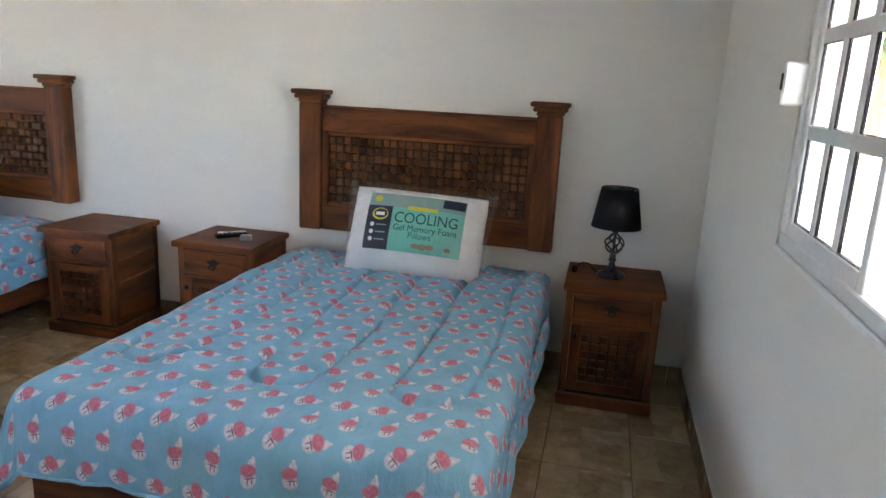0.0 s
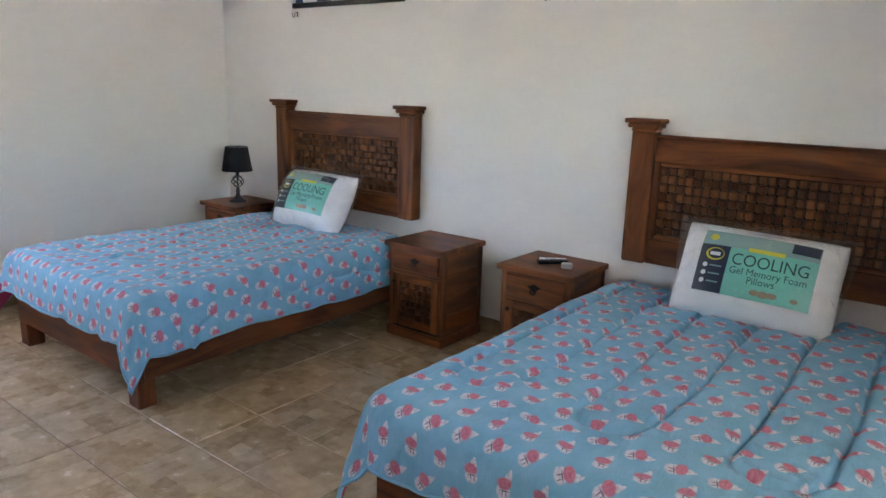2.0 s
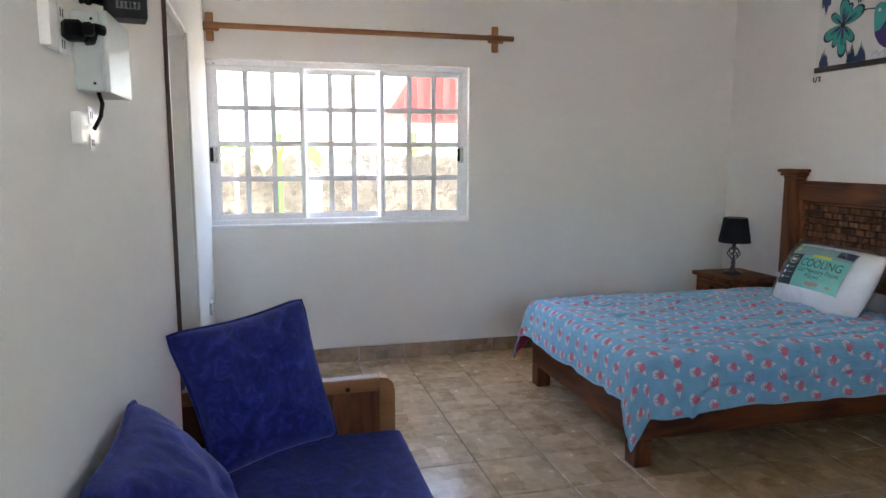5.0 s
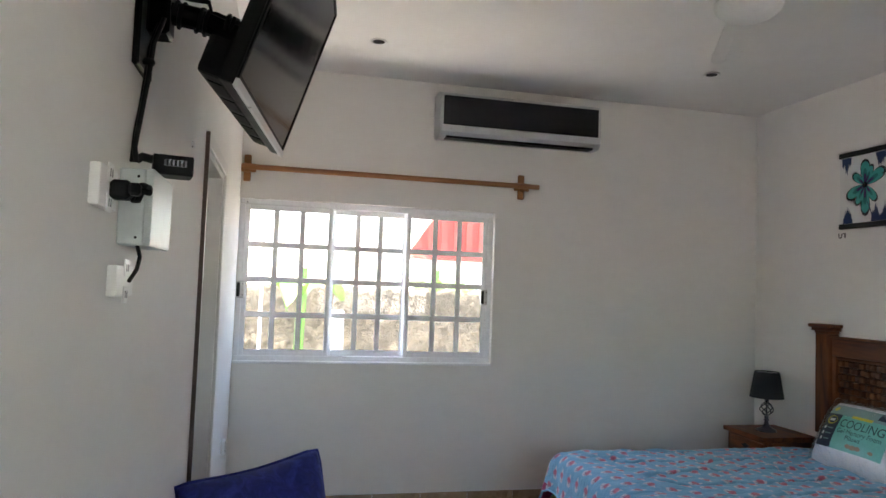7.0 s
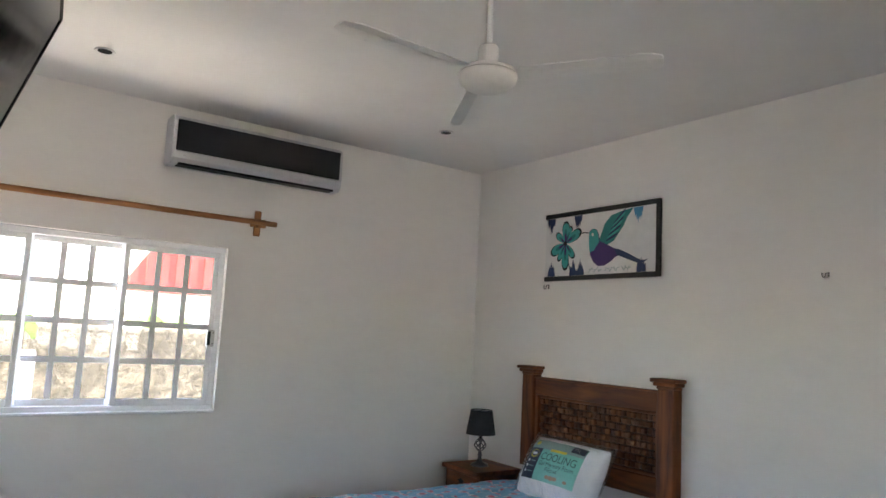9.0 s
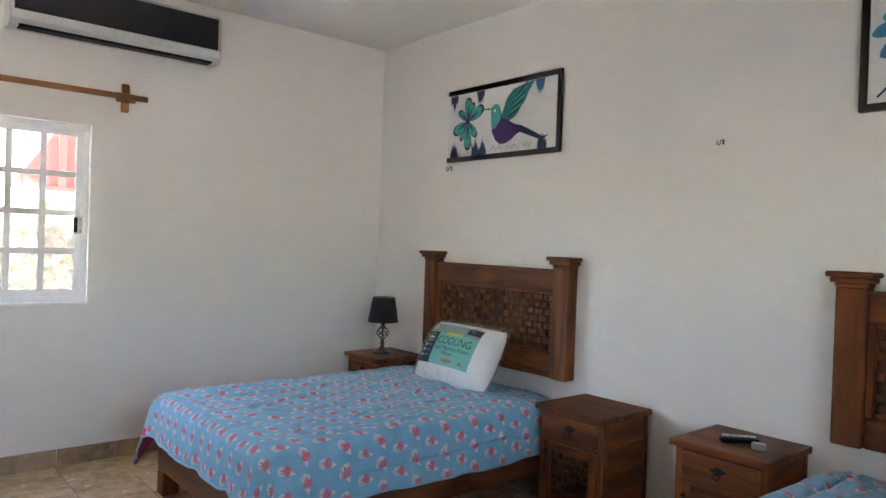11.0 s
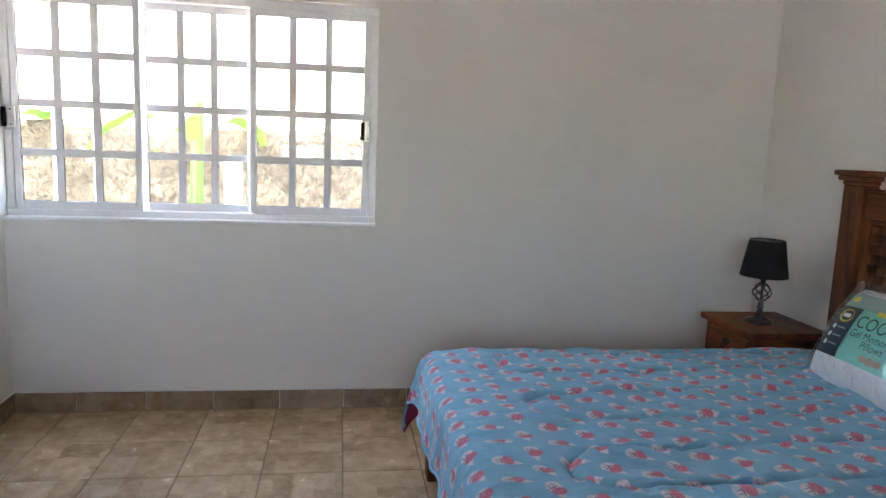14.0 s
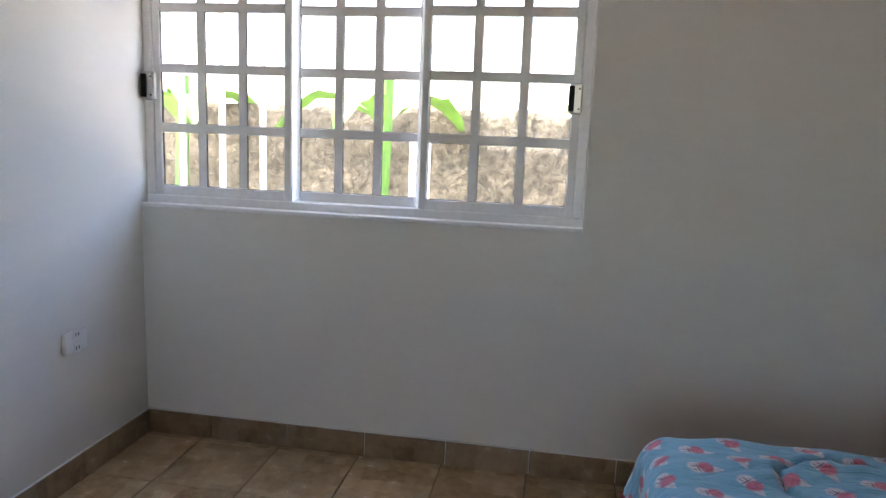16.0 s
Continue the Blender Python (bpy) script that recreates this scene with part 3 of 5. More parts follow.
def comforter(m, seed, label, tip):
    """A quilted cover: flat over the mattress, hanging at the foot and both sides."""
    off = Vector((seed * 3.1, seed * 1.7, 0))
    W, top = 0.685, 0.566
    hang_side, hang_foot, L = 0.335, 0.29, 1.90
    nx, ny = 230, 190
    bm = bmesh.new()
    uvl = bm.loops.layers.uv.new("UVMap")
    grid, flatc, turned = [], {}, {}
    for j in range(ny + 1):
        line = []
        for i in range(nx + 1):
            s = (i / nx * 2 - 1) * (W + hang_side)
            q = -hang_foot + (L + hang_foot) * j / ny
            ax = max(0.0, abs(s) - W) * (1 if s > 0 else -1)
            ay = max(0.0, -q)
            r = 0.07
            def fold(d):
                if d <= 0:
                    return 0.0, 0.0
                if d < r * 1.57:
                    return r * math.sin(d / r), r * (1 - math.cos(d / r))
                return r, r + (d - r * 1.57)
            base_w = W - 0.045
            d = math.hypot(ax, ay)
            out, drop = fold(d)
            cx, cy = (abs(ax) / d, ay / d) if d > 0 else (0.0, 0.0)
            corner = 2 * cx * cy
            out += max(0.0, drop - 0.05) * (0.05 + 0.20 * corner)
            drop *= 1 + 0.10 * corner
            sgn = 1 if s > 0 else -1
            x = max(-W, min(W, s)) * base_w / W + out * cx * sgn
            y = max(0.0, q) + 0.03 - out * cy
            z = top + 0.012 - drop * 0.97
            p = Vector((s * 1.0, q * 1.0, 0)) + off
            puff = noise.noise(p * 3.2) * 0.012 + noise.noise(p * 8.0) * 0.008
            # quilting: U-shaped seams, their legs a quarter of a metre apart
            sc = s + 0.012 * math.sin(q * 5 + seed)
            du = sc - 0.5 * round(sc / 0.5)
            seam = abs(abs(du) - 0.125) if q > 0.36 else abs(math.hypot(du, q - 0.36) - 0.125)
            puff -= 0.025 * math.exp(-(seam / 0.013) ** 2)
            puff += 0.011 * math.exp(-(seam / 0.075) ** 2) * noise.noise(Vector((s * 7, q * 24 + s * 9, seed + 3.0)))
            ridge = noise.noise(Vector((s * 9 + 0.8 * math.sin(q * 4), q * 2.2, seed)))
            puff += 0.020 * max(0.0, ridge) ** 1.3 - 0.012 * max(0.0, -ridge - 0.2)
            puff += 0.006 * noise.noise(Vector((s * 22 + 2 * math.sin(q * 3), q * 5, seed + 9.0)))
            z += puff
            hang = min(1.0, drop / 0.25)
            wave = noise.noise(Vector((q * 5, seed, 1.0))) if abs(ax) > ay else noise.noise(Vector((s * 6, seed, 4.0)))
            if d > 0:
                x += sgn * cx * (0.026 * wave + 0.012) * hang + puff * 0.5 * cx
                y -= cy * (0.034 * wave + 0.012) * hang
            edge = noise.noise(Vector((s * 2.2 + q * 2.5, seed * 2.0, 7.0))) * 0.020 * hang
            z = max(0.03, z + edge)
            if q > L - 0.4:
                z -= 0.012 * ((q - L + 0.4) / 0.4)
            v = bm.verts.new((x, y, z))
            flatc[v] = (s + 5, q + 5)
            turned[v] = tip == 2 and s < 0 and corner > 0.12 and drop > 0.20
            line.append(v)
        grid.append(line)
    for j in range(ny):
        for i in range(nx):
            f = bm.faces.new((grid[j][i], grid[j][i + 1], grid[j + 1][i + 1], grid[j + 1][i]))
            f.smooth = True
            f.material_index = 1 if all(turned[v] for v in f.verts) else 0
            for lp in f.loops:
                lp[uvl].uv = flatc[lp.vert]
    rim = [grid[j][0].co.copy() for j in range(ny, 0, -2)] + [grid[0][i].co.copy() for i in range(0, nx, 2)] + [grid[j][nx].co.copy() for j in range(0, ny + 1, 2)]
    ob = part("comforter", bm, "comforter", None, "", True)
    ob.matrix_basis = m
    ob.data.materials.append(M["lining"])
    so = ob.modifiers.new("thickness", "SOLIDIFY")
    so.thickness, so.offset, so.material_offset, so.material_offset_rim = 0.012, -1.0, 1, 0
    border = [v.copy() for v in rim]
    part("edge_piping", tube(bmesh.new(), border, 0.006, 6), "comforter", ob, "", True)
    return tagged(ob, label, "comforter", "comforters on the beds")


def pillow_shape(a, b):
    """Half thickness of the pillow at (a, b), each from -1 to 1."""
    e = max(0.0, (1 - abs(a) ** 3.0)) ** 0.60 * max(0.0, (1 - abs(b) ** 3.0)) ** 0.60
    return 0.130 * e


def pillow(m, label, seed):
    """Local: x across, y thickness (front is -y), z up."""
    pl = thing("packaged_pillow", m, label, "pillow", "new pillows on the beds")
    PW, PH = 0.345, 0.222

    def skin(name, material, grow, flap):
        bm = bmesh.new()
        n = 34
        for side in (-1, 1):
            rows = []
            for j in range(n + 1):
                row = []
                for i in range(n + 1):
                    a, b = i / n * 2 - 1, j / n * 2 - 1
                    pin = 1 - 0.030 * (1 - b * b) * abs(a) ** 3
                    t = pillow_shape(a, b) * grow + (0.0 if grow == 1 else 0.003)
                    t += (noise.noise(Vector((a * 2.5, b * 2.5, seed + side))) * 0.010 + noise.noise(Vector((a * 7, b * 7, seed + side))) * 0.010) * (1 - max(abs(a), abs(b)) ** 6) * (0.4 if side < 0 and grow == 1 else 1)
                    rc = 1 - 0.035 * (a * b) ** 4
                    x, z = a * PW * pin * rc, b * PH * rc * (1 - 0.020 * (1 - a * a) * abs(b) ** 3)
                    if flap:
                        x, z = x * (1.05 + 0.07 * a ** 8 * max(0.0, b + 0.2)), z * (1.05 + 0.09 * max(0.0, b) ** 8)
                    row.append(bm.verts.new((x, side * t, PH + z)))
                rows.append(row)
            for j in range(n):
                for i in range(n):
                    q = (rows[j][i], rows[j][i + 1], rows[j + 1][i + 1], rows[j + 1][i])
                    bm.faces.new(q if side < 0 else q[::-1])
        bmesh.ops.remove_doubles(bm, verts=bm.verts, dist=0.0008)
        return part(name, bm, material, pl, "", True)

    body = skin("cushion", "pillow", 1.0, False)
    tagged(body, "plump white pillow")
    wrap = skin("plastic_bag", "bag", 1.05, True)
    tagged(wrap, "clear crinkled plastic bag")
    wrap.visible_shadow = False

    def surf(x, z, lift):
        a, b = x / PW, (z - PH) / PH
        return Vector((x, -(pillow_shape(a, b) + lift), z))

    def patch(name, x0, x1, z0, z1, material, parent, lift, label=""):
        bm = bmesh.new()
        nx, nz = max(2, int(abs(x1 - x0) / 0.02)), max(2, int(abs(z1 - z0) / 0.02))
        g = [[bm.verts.new(surf(x0 + (x1 - x0) * i / nx, z0 + (z1 - z0) * j / nz, lift)) for i in range(nx + 1)] for j in range(nz + 1)]
        back = [[bm.verts.new(surf(x0 + (x1 - x0) * i / nx, z0 + (z1 - z0) * j / nz, lift - 0.0012)) for i in range(nx + 1)] for j in range(nz + 1)]
        for j in range(nz):
            for i in range(nx):
                bm.faces.new((g[j][i], g[j][i + 1], g[j + 1][i + 1], g[j + 1][i]))
                bm.faces.new((back[j][i], back[j + 1][i], back[j + 1][i + 1], back[j][i + 1]))
        return part(name, bm, material, parent, label, True)

    def word(text, size, cx, cz, material, parent, lift, squeeze=1.0):
        bm = letters(text, size)
        for v in bm.verts:
            v.co = surf(cx + v.co.x * squeeze, cz + v.co.y, lift)
        return part("lettering", bm, material, parent)

    X0, X1, Z0, Z1 = -0.230, 0.245, 0.100, 0.385
    card = patch("label_card", X0, X1, Z0, Z1, "teal", pl, 0.016, "teal printed label card")
    patch("band", X0, X1, 0.315, Z1, "label_grey", card, 0.018)
    patch("side_panel", X0, X0 + 0.125, Z0, 0.315, "navy", card, 0.0195)
    patch("corner_mark", 0.135, X1 - 0.004, 0.335, Z1 - 0.004, "navy", card, 0.0195)
    patch("strip", -0.03, 0.115, 0.306, 0.324, "label_yellow", card, 0.0205)
    word("COOLING", 0.075, 0.065, 0.262, "ink", card, 0.020, 0.90)
    word("Gel Memory Foam", 0.044, 0.065, 0.213, "ink", card, 0.020, 0.92)
    word("Pillows", 0.044, 0.045, 0.178, "ink", card, 0.020, 0.92)
    # plain mark in place of the maker's badge
    bm = bmesh.new()
    ring = [(0.040 * math.cos(2 * math.pi * k / 24), 0.030 * math.sin(2 * math.pi * k / 24)) for k in range(24)]
    vo = [bm.verts.new(surf(-0.163 + x, 0.272 + z, 0.0215)) for x, z in ring]
    vi = [bm.verts.new(surf(-0.160 + x * 0.84, 0.274 + z * 0.80, 0.0215)) for x, z in ring]
    for k in range(24):
        bm.faces.new((vo[k], vo[(k + 1) % 24], vi[(k + 1) % 24], vi[k]))
    part("badge", bm, "label_yellow", card)
    patch("badge_bar", -0.185, -0.141, 0.265, 0.281, "label_white", card, 0.0215)
    for z in (0.218, 0.182, 0.146):
        bm = bmesh.new()
        bm.faces.new([bm.verts.new(surf(-0.195 + 0.011 * math.cos(k * math.pi / 6), z + 0.011 * math.sin(k * math.pi / 6), 0.0215)) for k in range(12)])
        part("dot", bm, "label_white", card)
        patch("line", -0.175, -0.125, z - 0.003, z + 0.003, "label_grey", card, 0.0215)
    for k, (x, z, rr) in enumerate(((0.03, 0.132, 0.020), (0.065, 0.130, 0.024), (0.10, 0.132, 0.021), (0.185, 0.130, 0.016))):
        bm = bmesh.new()
        bm.faces.new([bm.verts.new(surf(x + rr * math.cos(a * math.pi / 6), z + rr * 0.62 * math.sin(a * math.pi / 6), 0.0205 + 0.0005 * k)) for a in range(12)])
        part("picture_spot", bm, "photo", card)
    bm = bmesh.new()
    bm.faces.new([bm.verts.new(surf(-0.185 + 0.02 * math.cos(a * math.pi / 6), 0.352 + 0.016 * math.sin(a * math.pi / 6), 0.0205)) for a in range(12)])
    part("seal", bm, "label_yellow", card)
    return pl


n = Nodes("clear_bag")
_c = n.tree.nodes.new("ShaderNodeBsdfTransparent")
_g = n.tree.nodes.new("ShaderNodeBsdfGlossy")
_g.inputs["Roughness"].default_value = 0.12
_m = n.tree.nodes.new("ShaderNodeMixShader")
_lw = n.tree.nodes.new("ShaderNodeLayerWeight")
_lw.inputs["Blend"].default_value = 0.5
_b = n.tree.nodes.new("ShaderNodeBump")
n.put(_b.inputs["Height"], n.noise(n.coords(), 16, 4, 0.6, 1.5))
_b.inputs["Strength"].default_value, _b.inputs["Distance"].default_value = 0.9, 0.02
n.tree.links.new(_b.outputs[0], _g.inputs["Normal"])
n.tree.links.new(_b.outputs[0], _lw.inputs["Normal"])
n.put(_m.inputs[0], n.math("MULTIPLY_ADD", n.math("POWER", _lw.outputs["Facing"], 2.0), 0.5, 0.06))
n.tree.links.new(_c.outputs[0], _m.inputs[1])
n.tree.links.new(_g.outputs[0], _m.inputs[2])
n.tree.links.new(_m.outputs[0], n.out.inputs["Surface"])
M["bag"] = n.mat

HB1, HB2 = -0.775, -3.648
headboard(pose(HB1, NY, 0))
headboard(pose(HB2, NY, 0))
bed1 = bed(pose(-0.78, 1.97, 0))
bed2 = copy_thing(bed1, pose(-3.64, 1.97, 0))
comforter(pose(-0.78, 1.97, 0), 1, "light blue comforter with pink and white print, spread on the bed", 1)
comforter(pose(-3.64, 1.97, 0), 2, "light blue printed comforter, one corner showing its magenta lining", 2)
pillow(pose(-0.735, 3.58, 0.548, -26, 2, 3), "new white pillow in clear plastic, leaning on the headboard", 1)
pillow(pose(-3.655, 3.56, 0.548, -30, 0, -1), "new white pillow in clear plastic, turned on the bed", 2)


# ---- nightstands ----
def pull(name, parent, x, y, z):
    plate = bmesh.new()
    pts = [(-0.045, 0.006), (-0.02, 0.012), (0, 0.022), (0.02, 0.012), (0.045, 0.006), (0.022, -0.006), (0.012, -0.02), (-0.012, -0.02), (-0.022, -0.006)]
    front = [plate.verts.new((x + a, y - 0.005, z + c)) for a, c in pts]
    back = [plate.verts.new((x + a, y, z + c)) for a, c in pts]
    plate.faces.new(front)
    plate.faces.new(back[::-1])
    for k in range(len(pts)):
        plate.faces.new((front[k], front[(k + 1) % 9], back[(k + 1) % 9], back[k]))
    p = part(name, plate, "iron", parent, "black iron handle")
    ring = [(x + 0.017 * math.cos(a), y - 0.014 - 0.006 * math.sin(-a), z - 0.012 + 0.020 * math.sin(a)) for a in [math.pi + math.pi * k / 8 for k in range(9)]]
    part("ring", tube(bmesh.new(), ring, 0.004, 6), "iron", p)
    return p


def nightstand():
    """Local: x across, y from the front (0) to the back, z up; origin at the middle of the front."""
    ns = thing("nightstand", pose(0, 0, 0), "dark-stained wooden nightstand with one drawer and a block-panel door", "nightstand", "nightstands beside the beds")
    w, d, h = 0.205, 0.40, 0.612
    part("top", boxed(-w - 0.025, w + 0.025, -0.035, d + 0.01, h - 0.032, h, 0.008, 2), "wood_x", ns)
    part("side", boxed(-w, -w + 0.022, 0, d, 0.06, h - 0.032), "wood_z", ns)
    part("side", boxed(w - 0.022, w, 0, d, 0.06, h - 0.032), "wood_z", ns)
    for sx in (-1, 1):
        for i in range(4):
            z0 = 0.075 + i * 0.126
            x0, x1 = sorted((sx * (w - 0.001), sx * (w + 0.006)))
            part("side_board", boxed(x0, x1, 0.045, d - 0.035, z0, z0 + 0.117, 0.003), "wood_y", ns)
        x0, x1 = sorted((sx * (w - 0.001), sx * (w + 0.010)))
        part("side_stile", boxed(x0, x1, 0.0, 0.042, 0.06, h - 0.032, 0.003), "wood_z", ns)
        part("side_stile", boxed(x0, x1, d - 0.032, d, 0.06, h - 0.032, 0.003), "wood_z", ns)
    part("back", boxed(-w + 0.022, w - 0.022, d - 0.012, d, 0.06, h - 0.032), "dark_wood", ns)
    part("plinth", boxed(-w - 0.018, w + 0.018, -0.020, d + 0.006, 0, 0.06, 0.006), "wood_x", ns)
    part("shelf", boxed(-w + 0.022, w - 0.022, 0.004, d - 0.012, 0.06, 0.075), "dark_wood", ns)
    part("rail", boxed(-w + 0.022, w - 0.022, 0.0, 0.03, h - 0.052, h - 0.032), "wood_x", ns)
    part("rail", boxed(-w + 0.022, w - 0.022, 0.0, 0.03, 0.415, 0.435), "wood_x", ns)
    drawer = part("drawer", boxed(-w + 0.026, w - 0.026, -0.010, 0.02, 0.438, h - 0.055, 0.005), "wood_x", ns)
    pull("handle", drawer, 0, -0.010, 0.508)
    x0, x1, z0, z1 = -w + 0.026, w - 0.026, 0.08, 0.412
    frame_w = 0.05
    dr = part("door", boxed(x0, x0 + frame_w, -0.010, 0.014, z0, z1, 0.004), "wood_z", ns)
    part("stile", boxed(x1 - frame_w, x1, -0.010, 0.014, z0, z1, 0.004), "wood_z", dr)
    part("door_rail", boxed(x0 + frame_w, x1 - frame_w, -0.0095, 0.013, z1 - 0.045, z1, 0.004), "wood_x", dr)
    part("door_rail", boxed(x0 + frame_w, x1 - frame_w, -0.0095, 0.013, z0, z0 + 0.045, 0.004), "wood_x", dr)
    part("panel", boxed(x0 + frame_w, x1 - frame_w, 0.014, 0.020, z0 + 0.045, z1 - 0.045), "dark_wood", dr)
    me = mesh_of("block", boxed(-0.0185, 0.0185, -0.010, 0.010, -0.0185, 0.0185, 0.005), "block")
    rnd = random.Random(8)
    nx, nz = 6, 6
    cw, ch = (x1 - x0 - 2 * frame_w) / nx, (z1 - z0 - 0.09) / nz
    for j in range(nz):
        for i in range(nx):
            shared("block", me, dr, pose(x0 + frame_w + cw * (i + 0.5), 0.007 - (0.006 if (i + j) % 2 else 0.0) - rnd.random() * 0.002, z0 + 0.045 + ch * (j + 0.5), rnd.uniform(-5, 5), 0, rnd.uniform(-5, 5)) @ Matrix.Diagonal((cw / 0.041, 1, ch / 0.041, 1)))
    part("door_knob", lathe(bmesh.new(), [(0.0, -0.002), (0.008, 0.0), (0.013, 0.008), (0.010, 0.016), (0.0, 0.019)], 12), "iron", dr, "small black iron knob").matrix_basis = pose(x0 + 0.02, -0.010, 0.36, 90)
    return ns


ns_a = nightstand()
ns_a.matrix_basis = pose(-4.635, 3.585, 0)
NS = [ns_a] + [copy_thing(ns_a, pose(x, y, 0)) for x, y in ((-2.63, 3.575), (-1.80, 3.585), (0.245, 3.60))]


# ---- table lamps ----
def table_lamp(m):
    lp = thing("table_lamp", m, "black-shaded table lamp with a twisted gunmetal cage stem, unlit", "lamp", "bedside lamps")
    part("base", lathe(bmesh.new(), [(0.068, 0), (0.070, 0.006), (0.066, 0.016), (0.050, 0.022), (0.030, 0.030), (0.018, 0.050), (0.012, 0.075), (0.0, 0.076)], 28), "gunmetal", lp, "", True)
    part("stem", lathe(bmesh.new(), [(0.0, 0.074), (0.016, 0.076), (0.020, 0.084), (0.012, 0.092), (0.016, 0.102), (0.009, 0.112), (0.006, 0.120), (0.006, 0.210), (0.012, 0.214), (0.016, 0.224), (0.014, 0.240), (0.008, 0.244), (0.008, 0.30), (0.0, 0.30)], 16), "gunmetal", lp, "", True)
    for k in range(6):
        pts = []
        for i in range(13):
            t = i / 12
            r = 0.012 + 0.034 * math.sin(math.pi * min(1, t * 1.02)) ** 0.9
            a = k * math.pi / 3 + t * 2.2
            pts.append((r * math.cos(a), r * math.sin(a), 0.115 + 0.095 * t))
        part("cage_bar", tube(bmesh.new(), pts, 0.0042, 6), "gunmetal", lp, "", True)
    bm = bmesh.new()
    lathe(bm, [(0.118, 0.245), (0.086, 0.432), (0.083, 0.432), (0.115, 0.245), (0.118, 0.245)], 36)
    part("shade", bm, "shade", lp, "black fabric drum shade", True)
    part("shade_rim", lathe(bmesh.new(), [(0.0835, 0.428), (0.0865, 0.428), (0.0865, 0.434), (0.0835, 0.434), (0.0835, 0.428)], 36), "gunmetal", lp)
    for k in range(3):
        a = k * 2.094
        part("spider_arm", tube(bmesh.new(), [(0.005 * math.cos(a), 0.005 * math.sin(a), 0.298), (0.082 * math.cos(a), 0.082 * math.sin(a), 0.424)], 0.002, 5), "gunmetal", lp)
    return lp


lamp = table_lamp(pose(-4.63, 3.745, 0.612))
copy_thing(lamp, pose(0.225, 3.79, 0.612, 0, 0, 40))
cord = thing("lamp_cord", pose(0, 0, 0), "thin black lamp flex with a plug on the nightstand", "cable")
part("flex", tube(bmesh.new(), [(0.165, 3.80, 0.617), (0.14, 3.82, 0.63), (0.115, 3.83, 0.655), (0.085, 3.82, 0.66), (0.06, 3.80, 0.645), (0.05, 3.79, 0.63)], 0.003, 6), "rubber", cord, "", True)
part("plug", boxed(0.035, 0.062, 3.775, 3.80, 0.613, 0.648, 0.006), "rubber", cord)

# things on the third nightstand
remote = thing("remote_control", pose(-1.80, 3.76, 0.612, 0, 0, 48), "black television remote control lying on the nightstand", "remote control")
part("body", boxed(-0.085, 0.085, -0.022, 0.022, 0, 0.02, 0.007, 2), "black", remote)
for i in range(5):
    for j in range(3):
        part("button", boxed(-0.06 + i * 0.026 - 0.006, -0.06 + i * 0.026 + 0.006, -0.012 + j * 0.012 - 0.004, -0.012 + j * 0.012 + 0.004, 0.0195, 0.0225, 0.001), "rubber", remote)
ctl = thing("fan_remote", pose(-1.83, 3.82, 0.612, 0, 0, 35), "white plastic remote lying on the nightstand", "remote control")
part("body", boxed(-0.075, 0.075, -0.024, 0.024, 0, 0.014, 0.006, 2), "white_plastic", ctl)
part("button", boxed(-0.045, 0.005, -0.012, 0.012, 0.0135, 0.016, 0.001), "latch", ctl)
keys = thing("small_box", pose(-1.69, 3.72, 0.612, 0, 0, 20), "small grey plastic holder on the nightstand", "box")
part("body", boxed(-0.03, 0.03, -0.02, 0.02, 0, 0.03, 0.006), "latch", keys)

# ---- sofa ----
sofa = thing("sofa", pose(0, 0, 0), "wooden daybed sofa with a blue velvet seat against the wall", "sofa")
SX0, SX1, SYF = -2.76, -0.95, 0.74


def arm(x0, x1):
    a = part("arm", boxed(x0, x1, SY + 0.03, SYF - 0.06, 0.60, 0.655, 0.010, 2), "pine", sofa)
    bm = bmesh.new()
    prof = [(SYF - 0.06, 0.655), (SYF - 0.03, 0.650), (SYF - 0.008, 0.632), (SYF, 0.60), (SYF, 0.10), (SYF - 0.06, 0.10)]
    f0 = [bm.verts.new((x0, y, z)) for y, z in prof]
    f1 = [bm.verts.new((x1, y, z)) for y, z in prof]
    bm.faces.new(f0)
    bm.faces.new(f1[::-1])
    for k in range(len(prof)):
        bm.faces.new((f0[k], f1[k], f1[(k + 1) % 6], f0[(k + 1) % 6]))
    part("front_post", bm, "pine", a)
    part("arm_panel", boxed(x0 + 0.015, x1 - 0.015, SY + 0.03, SYF - 0.06, 0.20, 0.60), "wood_z", a)
    part("mid_post", boxed(x0 + 0.002, x1 - 0.002, 0.50, 0.56, 0.20, 0.599, 0.004), "wood_z", a)
    part("knot", lathe(bmesh.new(), [(0.010, 0), (0.009, 0.002), (0.0, 0.003)], 12), "dark_wood", a).matrix_basis = pose(x1, 0.555, 0.615, 0, 90, 0)
    for y in (SY + 0.03, SYF - 0.06):
        part("foot", boxed(x0, x1, y, y + 0.06, 0, 0.20 if y < 0.3 else 0.10, 0.004), "wood_z", a)


